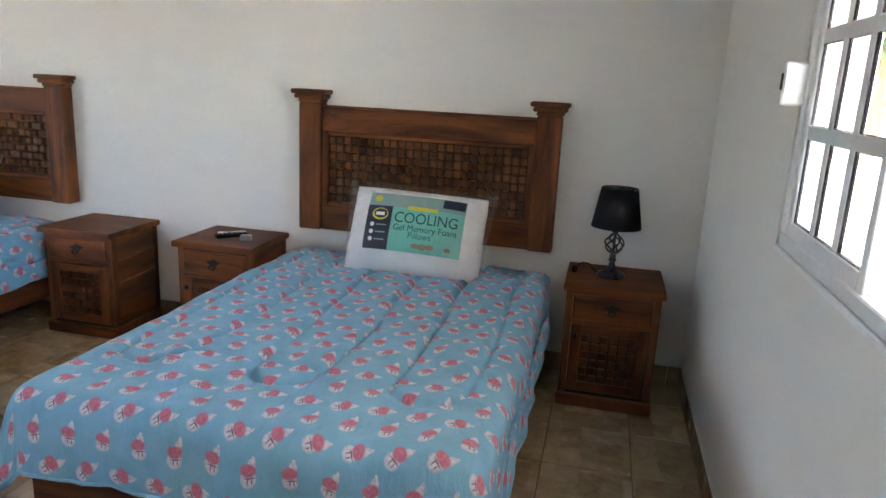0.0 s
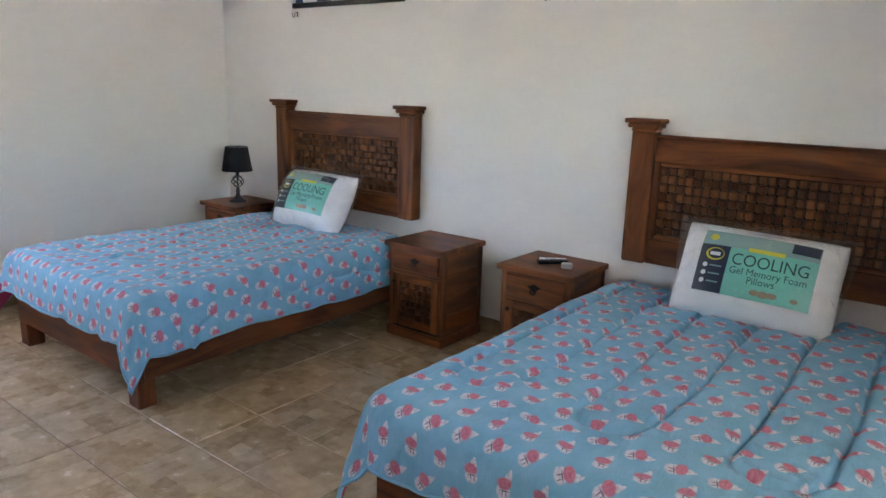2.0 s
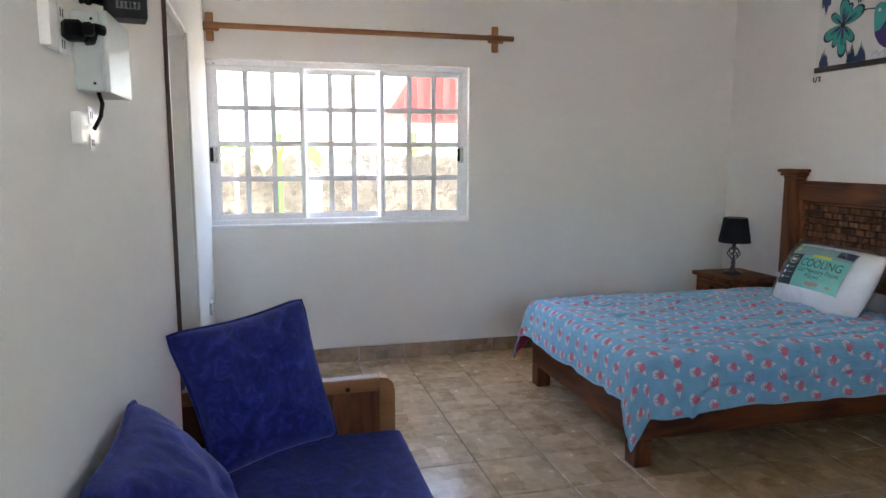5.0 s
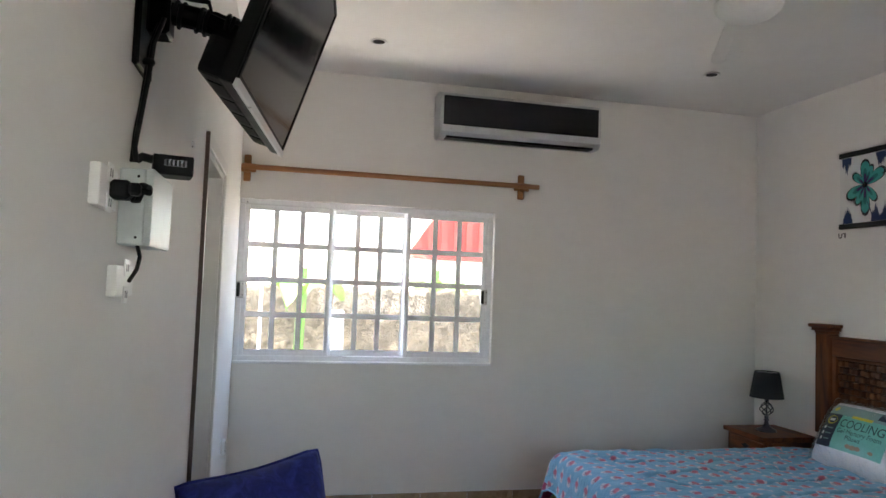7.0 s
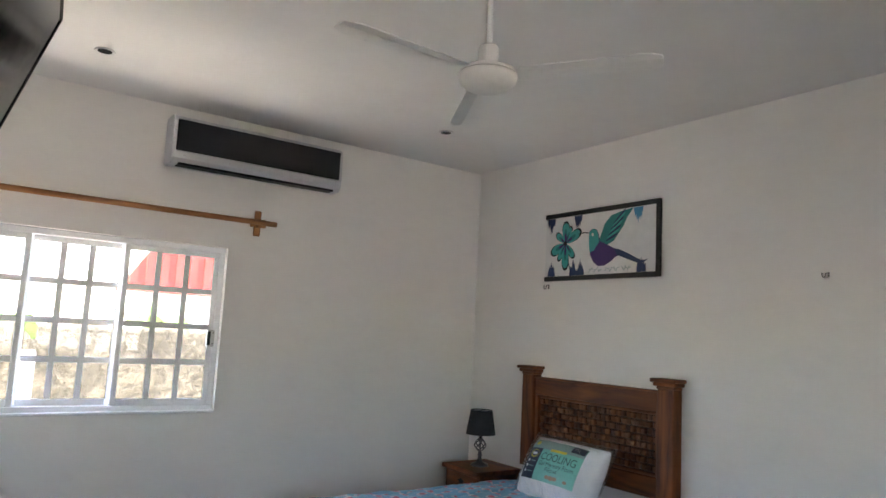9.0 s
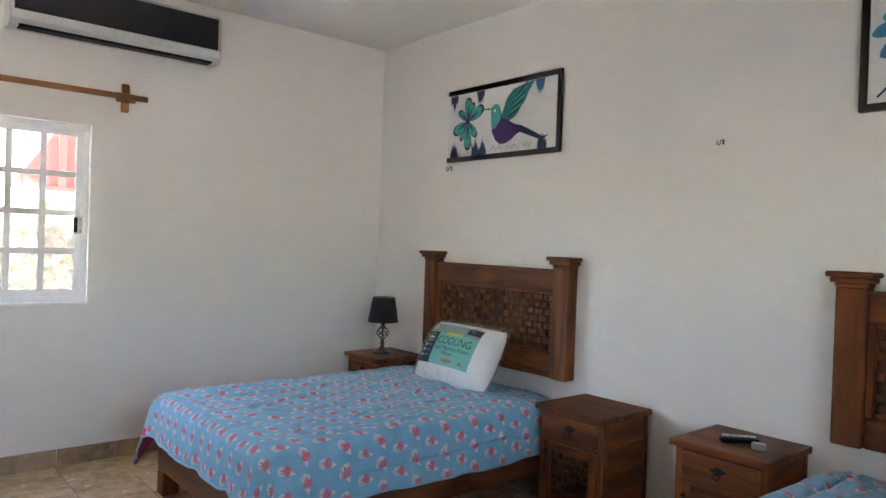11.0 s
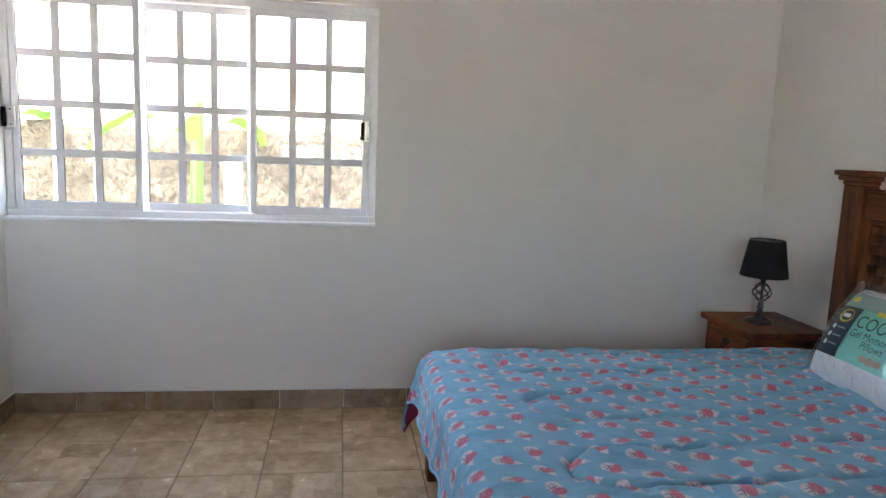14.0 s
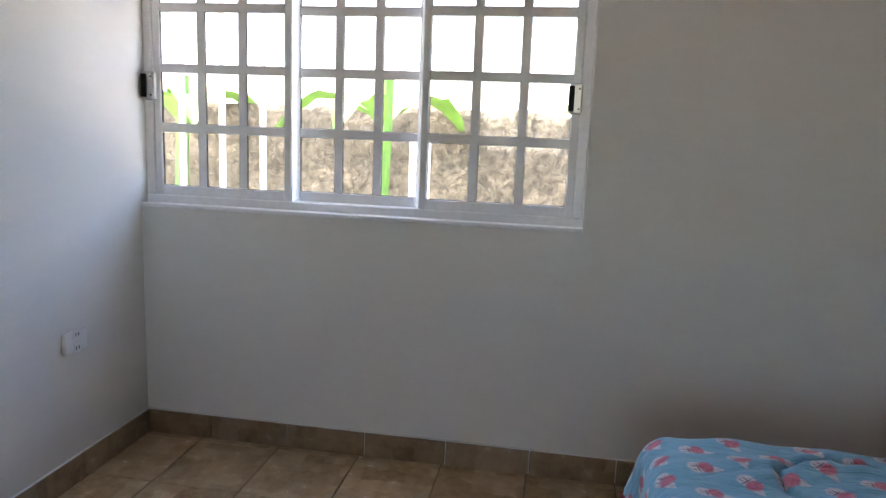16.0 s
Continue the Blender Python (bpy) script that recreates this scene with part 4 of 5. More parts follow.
arm(SX0, SX0 + 0.05)
arm(SX1 - 0.05, SX1)
part("front_rail", boxed(SX0 + 0.05, SX1 - 0.05, SYF - 0.05, SYF - 0.01, 0.14, 0.27, 0.006), "wood_x", sofa)
part("base", boxed(SX0 + 0.05, SX1 - 0.05, SY + 0.03, SYF - 0.05, 0.20, 0.265), "dark_wood", sofa)
bm = boxed(SX0 + 0.054, SX1 - 0.054, SY + 0.03, SYF + 0.02, 0.272, 0.445, 0.035, 4)
bmesh.ops.subdivide_edges(bm, edges=[e for e in bm.edges if e.calc_length() > 0.3], cuts=14, use_grid_fill=True)
for v in bm.verts:
    v.co.z += 0.008 * noise.noise(v.co * 3.0) + 0.003 * noise.noise(v.co * 9.0)
part("seat_cushion", bm, "velvet", sofa, "blue velvet mattress seat", True)


def throw_cushion(corners, thick, label, seed):
    """A cushion from its four corners (lower a, lower b, upper b, upper a)."""
    A, B, C, D = (Vector(c) for c in corners)
    mid = (A + B + C + D) / 4
    nrm = ((B - A).cross(D - A)).normalized()
    bm = bmesh.new()
    n = 26
    for side in (-1, 1):
        rows = []
        for j in range(n + 1):
            row = []
            for i in range(n + 1):
                a, b = i / n, j / n
                u, v = a * 2 - 1, b * 2 - 1
                pinch = 0.095
                rc = 1 - 0.06 * (u * v) ** 6
                ca = 0.5 + (a - 0.5) * (1 - pinch * (1 - v * v)) * rc
                cb = 0.5 + (b - 0.5) * (1 - pinch * (1 - u * u)) * rc
                p = A * (1 - ca) * (1 - cb) + B * ca * (1 - cb) + C * ca * cb + D * (1 - ca) * cb
                t = thick * max(0, 1 - abs(u) ** 2.6) ** 0.6 * max(0, 1 - abs(v) ** 2.6) ** 0.6
                w = 0.014 * noise.noise(Vector((u * 3, v * 3, seed))) + 0.009 * noise.noise(Vector((u * 8, v * 8, seed)))
                if abs(v) > 0.6:
                    w += 0.012 * math.sin(u * 26 + noise.noise(Vector((u * 4, v, seed))) * 3) * (abs(v) - 0.6) * max(0, 1 - abs(v))*8
                row.append(bm.verts.new(p - mid + nrm * side * (t + w * (1 - max(abs(u), abs(v)) ** 4))))
            rows.append(row)
        for j in range(n):
            for i in range(n):
                q = (rows[j][i], rows[j][i + 1], rows[j + 1][i + 1], rows[j + 1][i])
                bm.faces.new(q)
    bmesh.ops.remove_doubles(bm, verts=bm.verts, dist=0.001)
    ob = thing("throw_cushion", Matrix.Translation(mid), label, "cushion", "blue velvet cushions")
    part("cover", bm, "velvet", ob, "", True)
    ring = []
    for k in range(4):
        P, Q = (A, B, C, D)[k], (B, C, D, A)[k]
        for i in range(10):
            t = i / 10
            inw = (mid - (P + Q) / 2) * 0.095 * (1 - (2 * t - 1) ** 2)
            ring.append((P.lerp(Q, t) + inw - mid) * (1 - 0.06 * abs(2 * t - 1) ** 6))
    ring.append(ring[0])
    part("piping", tube(bmesh.new(), ring, 0.006, 6), "velvet", ob, "", True)
    return ob


throw_cushion([(-2.39, 0.08, 0.448), (-2.66, 0.52, 0.448), (-2.80, 0.40, 0.980), (-2.45, -0.07, 0.948)], 0.115, "square blue velvet cushion propped in the sofa corner", 1)
throw_cushion([(-1.42, 0.23, 0.448), (-1.91, 0.20, 0.448), (-1.80, -0.05, 0.970), (-1.30, -0.055, 0.965)], 0.115, "square blue velvet cushion leaning on the wall", 2)

# ---- television on its wall arm ----
tv = thing("television", pose(-1.712, 0.248, 2.107, -18.4, 1.1, -5.6), "black flat television, switched off, tilted down on a wall arm", "television")
part("cabinet", boxed(-0.36, 0.36, -0.032, -0.004, -0.21, 0.21, 0.006, 2), "black", tv)
part("rear_cover", boxed(-0.335, 0.335, -0.078, -0.032, -0.205, -0.135, 0.010, 2), "black", tv)
part("rear_boss", boxed(-0.12, 0.12, -0.052, -0.032, -0.135, 0.10, 0.008, 2), "black", tv)
part("screen", boxed(-0.348, 0.348, -0.005, -0.002, -0.188, 0.202), "screen", tv, "dark glossy screen")
part("bezel", boxed(-0.36, 0.36, -0.004, 0.0005, 0.202, 0.21, 0.001), "black", tv)
for x in (-0.36, 0.348):
    part("bezel", boxed(x, x + 0.012, -0.004, 0.0005, -0.196, 0.202, 0.001), "black", tv)
part("lower_strip", boxed(-0.36, 0.36, -0.006, 0.004, -0.213, -0.197, 0.002), "silver", tv, "shiny trim strip")
for i in range(5):
    part("vent", boxed(-0.30 + i * 0.125, -0.215 + i * 0.125, -0.068, -0.040, -0.2075, -0.204), "rubber", tv)
mount = thing("tv_bracket", pose(0, 0, 0), "black steel swing-arm television bracket on the wall", "bracket")
part("wall_plate", boxed(-1.80, -1.655, SY, SY + 0.014, 2.005, 2.30, 0.004), "black", mount)
part("hinge_block", boxed(-1.77, -1.70, SY + 0.014, SY + 0.06, 2.09, 2.20, 0.006), "black", mount)
part("swing_arm", tube(bmesh.new(), [(-1.735, SY + 0.04, 2.148), (-1.73, 0.03, 2.138), (-1.722, 0.11, 2.108), (-1.716, 0.175, 2.095)], 0.025, 10), "black", mount)
part("tilt_head", boxed(-1.78, -1.65, 0.160, 0.192, 2.06, 2.15, 0.008), "black", mount)
cable = thing("tv_cables", pose(0, 0, 0), "black television cables looped round the arm and down the wall", "cable")
part("loop", tube(bmesh.new(), [(-1.73, -0.04, 2.16), (-1.73, -0.02, 2.185), (-1.72, 0.02, 2.175), (-1.715, 0.055, 2.172), (-1.715, 0.062, 2.150), (-1.72, 0.03, 2.142), (-1.72, 0.07, 2.150), (-1.71, 0.12, 2.13), (-1.70, 0.16, 2.12)], 0.0055, 7), "rubber", cable, "", True)
wrap = []
for k in range(48):
    t = k / 47
    p = Vector((-1.735, SY + 0.06, 2.146)).lerp(Vector((-1.717, 0.17, 2.108)), t)
    a = k * 0.95
    wrap.append((p.x + 0.026 * math.cos(a), p.y + 0.008 * math.cos(a * 0.5), p.z + 0.027 * math.sin(a)))
part("wrap", tube(bmesh.new(), wrap, 0.005, 6), "rubber", cable, "", True)
part("drop", tube(bmesh.new(), [(-1.70, -0.03, 2.12), (-1.685, -0.045, 2.06), (-1.69, -0.052, 1.99), (-1.665, -0.055, 1.92), (-1.635, -0.055, 1.865), (-1.60, -0.052, 1.825), (-1.615, -0.05, 1.80)], 0.0055, 7), "rubber", cable, "", True)
part("drop", tube(bmesh.new(), [(-1.705, -0.04, 2.12), (-1.695, -0.055, 2.05), (-1.698, -0.060, 1.99), (-1.675, -0.062, 1.92), (-1.645, -0.062, 1.865), (-1.62, -0.06, 1.80)], 0.004, 7), "rubber", cable, "", True)
part("tie", lathe(bmesh.new(), [(0.011, -0.006), (0.013, 0.0), (0.011, 0.006)], 10, (-1.687, -0.053, 2.02)), "rubber", cable, "", True)
part("tail", tube(bmesh.new(), [(-1.645, -0.045, 1.637), (-1.64, -0.038, 1.615), (-1.628, -0.04, 1.59), (-1.635, -0.055, 1.565)], 0.004, 6), "rubber", cable, "", True)

meter = thing("junction_box", pose(0, 0, 0), "grey enamelled metal box screwed to the wall", "box")
part("body", boxed(-1.85, -1.62, SY, -0.031, 1.637, 1.787, 0.003), "grey_box", meter)
part("cover", boxed(-1.852, -1.618, -0.031, -0.017, 1.635, 1.789, 0.006, 2), "grey_box", meter)
for z in (1.652, 1.772):
    part("screw", lathe(bmesh.new(), [(0.003, 0), (0.0025, 0.0015), (0.0, 0.002)], 8), "rubber", meter).matrix_basis = pose(-1.62, -0.045, z, 0, 90, 0)
adapter = thing("power_adapter", pose(-1.72, -0.012, 1.7885, 0, 0, 12), "black power adapter lying on the grey box", "adapter")
part("body", boxed(-0.035, 0.035, -0.028, 0.052, 0, 0.042, 0.005, 2), "black", adapter)
plate = part("rating_label", boxed(0.0345, 0.0357, -0.006, 0.038, 0.018, 0.032), "gunmetal", adapter, "pale rating label")
for i in range(5):
    part("line", boxed(0.0356, 0.0362, -0.002 + i * 0.008, 0.002 + i * 0.008, 0.019, 0.031), "rubber", plate)
part("strain_relief", tube(bmesh.new(), [(0.02, -0.026, 0.03), (0.025, -0.048, 0.033), (0.04, -0.056, 0.025)], 0.009, 8), "rubber", adapter, "", True)


def socket(name, m, label, w=0.075, h=0.118):
    """Local: x along the wall, y out of it."""
    s = thing(name, m, label, "socket", "wall sockets")
    part("plate", boxed(-w / 2, w / 2, 0, 0.018, -h / 2, h / 2, 0.005, 2), "white_plastic", s)
    for z in (-0.026, 0.026):
        ins = part("insert", boxed(-0.018, 0.018, 0.0175, 0.0205, z - 0.017, z + 0.017, 0.002), "white_plastic", s)
        for x in (-0.007, 0.007):
            part("slot", boxed(x - 0.0015, x + 0.0015, 0.0202, 0.0212, z - 0.007, z + 0.007), "rubber", ins)
    return s


socket("wall_socket", pose(-1.47, SY, 1.728), "white wall socket with black plugs in it", 0.125, 0.072)
plug = thing("plug", pose(0, 0, 0), "black plug and flex in the wall socket", "plug")
part("body", boxed(-1.487, -1.452, SY + 0.0213, SY + 0.055, 1.708, 1.742, 0.006), "rubber", plug)
part("head", boxed(-1.462, -1.436, SY + 0.055, SY + 0.075, 1.714, 1.736, 0.005), "rubber", plug)
part("flex", tube(bmesh.new(), [(-1.45, SY + 0.07, 1.725), (-1.46, SY + 0.085, 1.722), (-1.50, SY + 0.078, 1.735), (-1.52, SY + 0.062, 1.742), (-1.54, SY + 0.045, 1.735), (-1.535, SY + 0.045, 1.715), (-1.50, SY + 0.06, 1.712), (-1.47, SY + 0.07, 1.72)], 0.006, 6), "rubber", plug, "", True)
socket("wall_socket", pose(-1.64, SY, 1.566), "white wall socket with a black flex in it", 0.15, 0.06)
socket("wall_socket", pose(-4.64, SY, 0.556), "white wall socket low on the wall", 0.118, 0.075)

# ---- air conditioner ----
ac = thing("air_conditioner", pose(0, 0, 0), "silver split air conditioner with a charcoal front, on the wall", "air conditioner")
Y0, Y1, Z0, Z1 = 1.268, 2.50, 2.650, 2.982
X = WX
bm = bmesh.new()
prof = [(0.0, Z0 + 0.03), (0.0, Z1), (0.15, Z1), (0.185, Z1 - 0.015), (0.205, Z1 - 0.045), (0.21, Z0 + 0.085), (0.205, Z0 + 0.03), (0.17, Z0), (0.05, Z0)]
fa = [bm.verts.new((X + a, Y0, z)) for a, z in prof]
fb = [bm.verts.new((X + a, Y1, z)) for a, z in prof]
bm.faces.new(fa)
bm.faces.new(fb[::-1])
for k in range(len(prof)):
    bm.faces.new((fa[k], fb[k], fb[(k + 1) % len(prof)], fa[(k + 1) % len(prof)]))
part("case", bm, "silver", ac)
part("front_panel", boxed(X + 0.204, X + 0.216, Y0 + 0.022, Y1 - 0.022, Z0 + 0.085, Z1 - 0.038, 0.003), "charcoal", ac, "charcoal gloss front panel")
part("louvre", boxed(X + 0.10, X + 0.185, Y0 + 0.05, Y1 - 0.05, Z0 - 0.004, Z0 + 0.012, 0.002), "rubber", ac, "dark air outlet")
part("lower_lip", boxed(X + 0.196, X + 0.219, Y0 + 0.004, Y1 - 0.004, Z0 + 0.028, Z0 + 0.082, 0.006), "silver", ac)
# dark stain low on the panel, drawn as a black strip
part("display", boxed(X + 0.2155, X + 0.2168, Y1 - 0.25, Y1 - 0.05, Z0 + 0.095, Z0 + 0.125), "rubber", ac, "dark mark low on the front panel")
part("mark", boxed(X + 0.2185, X + 0.2205, Y0 + 0.07, Y0 + 0.085, Z0 + 0.05, Z0 + 0.06), "latch", ac)

# ---- curtain rod ----
rod = thing("curtain_rod", pose(0, 0, 0), "varnished pine curtain rod on two wooden brackets", "curtain rod")
RZ, RX = 2.352, WX + 0.075
part("pole", tube(bmesh.new(), [(RX, SY + 0.004, RZ), (RX, 2.07, RZ)], 0.019, 14), "pine", rod, "", True)
for y in (SY + 0.04, 1.95):
    b = part("bracket", boxed(WX, WX + 0.022, y - 0.024, y + 0.024, RZ - 0.092, RZ + 0.092, 0.006), "pine", rod)
    part("bracket_cross", boxed(WX + 0.022, WX + 0.034, max(SY, y - 0.060), y + 0.060, RZ - 0.03, RZ + 0.03, 0.006), "pine", b)
    part("holder", boxed(WX + 0.034, WX + 0.062, y - 0.018, y + 0.018, RZ - 0.035, RZ + 0.02, 0.005), "pine", b)

# ---- ceiling fan ----
FX, FY, FZ = -2.321, 1.835, 2.635
fan = thing("ceiling_fan", pose(FX, FY, FZ), "white three-blade ceiling fan on a downrod, at rest", "ceiling fan")
part("canopy", lathe(bmesh.new(), [(0.02, CZ - FZ - 0.075), (0.05, CZ - FZ - 0.06), (0.065, CZ - FZ - 0.02), (0.065, CZ - FZ), (0.0, CZ - FZ)], 24), "white_enamel", fan, "", True)
part("downrod", lathe(bmesh.new(), [(0.0, 0.12), (0.012, 0.12), (0.012, CZ - FZ - 0.06), (0.0, CZ - FZ - 0.06)], 14), "white_enamel", fan, "", True)
part("collar", lathe(bmesh.new(), [(0.0, 0.045), (0.040, 0.045), (0.040, 0.125), (0.034, 0.135), (0.0, 0.135)], 20), "white_enamel", fan)
part("motor", lathe(bmesh.new(), [(0.0, -0.050), (0.05, -0.047), (0.09, -0.036), (0.112, -0.016), (0.118, 0.004), (0.116, 0.012)], 36), "white_enamel", fan, "white domed motor housing", True)
part("motor_band", lathe(bmesh.new(), [(0.112, 0.012), (0.112, 0.018)], 36), "latch", fan)
part("motor_top", lathe(bmesh.new(), [(0.118, 0.018), (0.112, 0.030), (0.06, 0.045), (0.0, 0.047)], 36), "white_enamel", fan, "", True)
for ang in (-88, 33, 152):
    bm = bmesh.new()
    n = 14
    loops = []
    for i in range(n + 1):
        t = i / n
        r = 0.145 + 0.52 * t
        w = 0.055 + 0.012 * t
        if t > 0.86:
            w *= max(0.35, (1 - ((t - 0.86) / 0.14) ** 2.2)) ** 0.5
        tilt = radians(-3.5)
        camb = 0.006
        sec = []
        for s in (-1, 0, 1):
            y = s * w
            z = 0.012 + y * math.sin(tilt) + (camb if s == 0 else 0)
            sec.append((r, y * math.cos(tilt), z))
        loops.append(([bm.verts.new(p) for p in sec], [bm.verts.new((p[0], p[1], p[2] - 0.004)) for p in sec]))
    for (u0, d0), (u1, d1) in zip(loops, loops[1:]):
        for k in range(2):
            bm.faces.new((u0[k], u0[k + 1], u1[k + 1], u1[k]))
            bm.faces.new((d0[k], d1[k], d1[k + 1], d0[k + 1]))
        bm.faces.new((u0[0], u1[0], d1[0], d0[0]))
        bm.faces.new((u0[2], d0[2], d1[2], u1[2]))
    for u, d in (loops[0], loops[-1]):
        bm.faces.new((u[0], u[1], u[2], d[2], d[1], d[0]))
    bl = part("blade", bm, "white_enamel", fan)
    bl.matrix_basis = pose(0, 0, 0, 0, 0, ang)
    part("blade_iron", boxed(0.10, 0.20, -0.022, 0.022, 0.020, 0.026, 0.002), "white_enamel", bl)


def spot(x, y):
    s = thing("recessed_spotlight", pose(x, y, CZ), "small round recessed ceiling spotlight, unlit", "ceiling light", "ceiling spotlights")
    part("trim_ring", lathe(bmesh.new(), [(0.036, -0.001), (0.052, -0.001), (0.055, -0.005), (0.050, -0.009), (0.038, -0.006), (0.036, -0.001)], 28), "white_enamel", s, "", True)
    # no real hollow: the recess's darkness is in this disc's colour
    part("reflector", lathe(bmesh.new(), [(0.040, -0.006), (0.030, -0.0015), (0.0, -0.0012)], 24), "rubber", s, "shallow black disc standing in for the dark recess")
    part("bulb", lathe(bmesh.new(), [(0.014, -0.002), (0.012, -0.005), (0.0, -0.006)], 16), "latch", s)
    return s


spot(-4.255, 2.995)
spot(-4.36, 0.742)
spot(-0.45, 3.02)
spot(-0.45, 0.80)


# ---- pictures ----
def petal(bm, cx, cz, ang, l, w, y, n=14):
    vs = []
    for k in range(n):
        a = 2 * math.pi * k / n
        u, v = l / 2 + l / 2 * math.cos(a), w / 2 * math.sin(a) * (0.75 + 0.25 * math.cos(a))
        vs.append(bm.verts.new((cx + u * math.cos(ang) - v * math.sin(ang), y, cz + u * math.sin(ang) + v * math.cos(ang))))
    bm.faces.new(vs)


def shape(bm, pts, y):
    bm.faces.new([bm.verts.new((x, y, z)) for x, z in pts])


def picture(m, label):
    p = thing("picture", m, label, "picture", "hung pictures on the wall")
    W, H = 1.085, 0.525
    part("canvas", boxed(0.0, W - 0.03, -0.018, -0.004, 0.03, H - 0.03), "canvas", p, "white painted canvas")
    part("frame_side", boxed(W - 0.032, W, -0.030, -0.003, 0, H, 0.003), "frame_black", p)
    part("frame_bar", boxed(0, W - 0.032, -0.030, -0.003, 0, 0.034, 0.003), "frame_black", p)
    part("frame_bar", boxed(0, W - 0.032, -0.030, -0.003, H - 0.034, H, 0.003), "frame_black", p)
    return p


def drips(p, xs, y, rnd):
    for x, z0, up in xs:
        bm = bmesh.new()
        for k in range(11):
            dx = (k - 5) * 0.007
            l = rnd.uniform(0.03, 0.07) + 0.07 * (1 - abs(k - 5) / 5)
            shape(bm, [(x + dx - 0.006, z0), (x + dx + 0.006, z0), (x + dx + 0.0035, z0 + up * l * 0.7), (x + dx + 0.0005, z0 + up * l), (x + dx - 0.0035, z0 + up * l * 0.7)], y - 0.0001 * (k + 1))
        part("paint_drip", bm, "p_navy" if rnd.random() < 0.6 else "p_blue", p)


rnd = random.Random(11)
pic = picture(pose(-4.206, NY, 2.078), "hummingbird and flower painting in a black frame")
drips(pic, [(0.07, 0.036, 1), (0.30, 0.036, 1), (0.37, 0.036, 1), (0.93, 0.036, 1), (0.06, 0.488, -1), (0.34, 0.488, -1), (0.90, 0.488, -1)], -0.0185, rnd)
fl = part("flower", lathe(bmesh.new(), [(0.0001, 0), (0.018, 0.0), (0.016, 0.004), (0.0, 0.005)], 12), "p_black", pic)
fl.matrix_basis = pose(0.215, -0.0225, 0.285, 90)
for k, (deg, long, wide) in enumerate(((90, 0.165, 0.085), (66, 0.135, 0.055), (30, 0.175, 0.085), (308, 0.14, 0.062), (270, 0.20, 0.080), (240, 0.145, 0.055), (205, 0.165, 0.085), (140, 0.125, 0.060))):
    a = radians(deg)
    for nme, mat, sc, y in (("petal_edge", "p_black", 1.0, -0.0190), ("petal", "p_teal2", 0.90, -0.0200), ("petal_shade", "p_teal", 0.62, -0.0207), ("petal_vein", "p_purple", 0.40, -0.0213)):
        bm = bmesh.new()
        petal(bm, 0.215 + 0.010 * math.cos(a), 0.285 + 0.010 * math.sin(a), a, long * sc, wide * 1.22 * (sc if sc > 0.8 else sc * 0.6), y - 0.00005 * k)
        part(nme, bm, mat, pic)
part("stalk", tube(bmesh.new(), [(0.235, -0.019, 0.17), (0.262, -0.019, 0.10), (0.275, -0.019, 0.045)], 0.003, 5), "p_navy", pic)
bm = bmesh.new()
shape(bm, [(0.46, 0.36), (0.49, 0.375), (0.525, 0.365), (0.545, 0.33), (0.56, 0.28), (0.63, 0.245), (0.71, 0.205), (0.76, 0.17), (0.70, 0.15), (0.66, 0.12), (0.60, 0.095), (0.545, 0.095), (0.50, 0.125), (0.465, 0.18), (0.452, 0.26), (0.450, 0.32)], -0.0190)
bird = part("bird_body", bm, "p_purple", pic)
bm = bmesh.new()
shape(bm, [(0.455, 0.35), (0.49, 0.372), (0.525, 0.362), (0.540, 0.33), (0.55, 0.27), (0.50, 0.21), (0.462, 0.20), (0.452, 0.27)], -0.0196)
part("bird_breast", bm, "p_teal2", pic)
bm = bmesh.new()
shape(bm, [(0.55, 0.28), (0.60, 0.40), (0.66, 0.455), (0.76, 0.475), (0.86, 0.49), (0.80, 0.42), (0.775, 0.37), (0.735, 0.325), (0.69, 0.27), (0.63, 0.245)], -0.0198)
part("bird_wing", bm, "p_teal", pic)
for k in range(7):
    bm = bmesh.new()
    petal(bm, 0.61 + 0.012 * k, 0.27 + 0.02 * k, radians(24 + k * 3), 0.13 + 0.004 * k, 0.022, -0.0203 - 0.0002 * k, 10)
    part("feather", bm, "p_teal2" if k % 2 else "p_navy", pic)
bm = bmesh.new()
shape(bm, [(0.69, 0.215), (0.74, 0.205), (0.83, 0.165), (0.93, 0.115), (0.985, 0.12), (0.95, 0.10), (0.91, 0.095), (0.80, 0.135), (0.72, 0.165)], -0.0205)
part("bird_tail", bm, "p_navy", pic)
part("beak", tube(bmesh.new(), [(0.352, -0.0195, 0.345), (0.40, -0.0195, 0.352), (0.455, -0.0195, 0.345)], 0.004, 5), "p_black", pic)
part("eye", lathe(bmesh.new(), [(0.0001, 0), (0.012, 0), (0.010, 0.002), (0.0, 0.0025)], 12), "canvas", pic).matrix_basis = pose(0.488, -0.0198, 0.330, 90)
for x0, x1 in ((0.45, 0.58), (0.61, 0.74), (0.76, 0.84)):
    part("signature", tube(bmesh.new(), [(x0 + (x1 - x0) * k / 14, -0.0187, 0.070 + 0.022 * math.sin(k * 1.7 + x0 * 9) * math.cos(k * 0.6)) for k in range(15)], 0.0016, 5), "label_grey", pic)

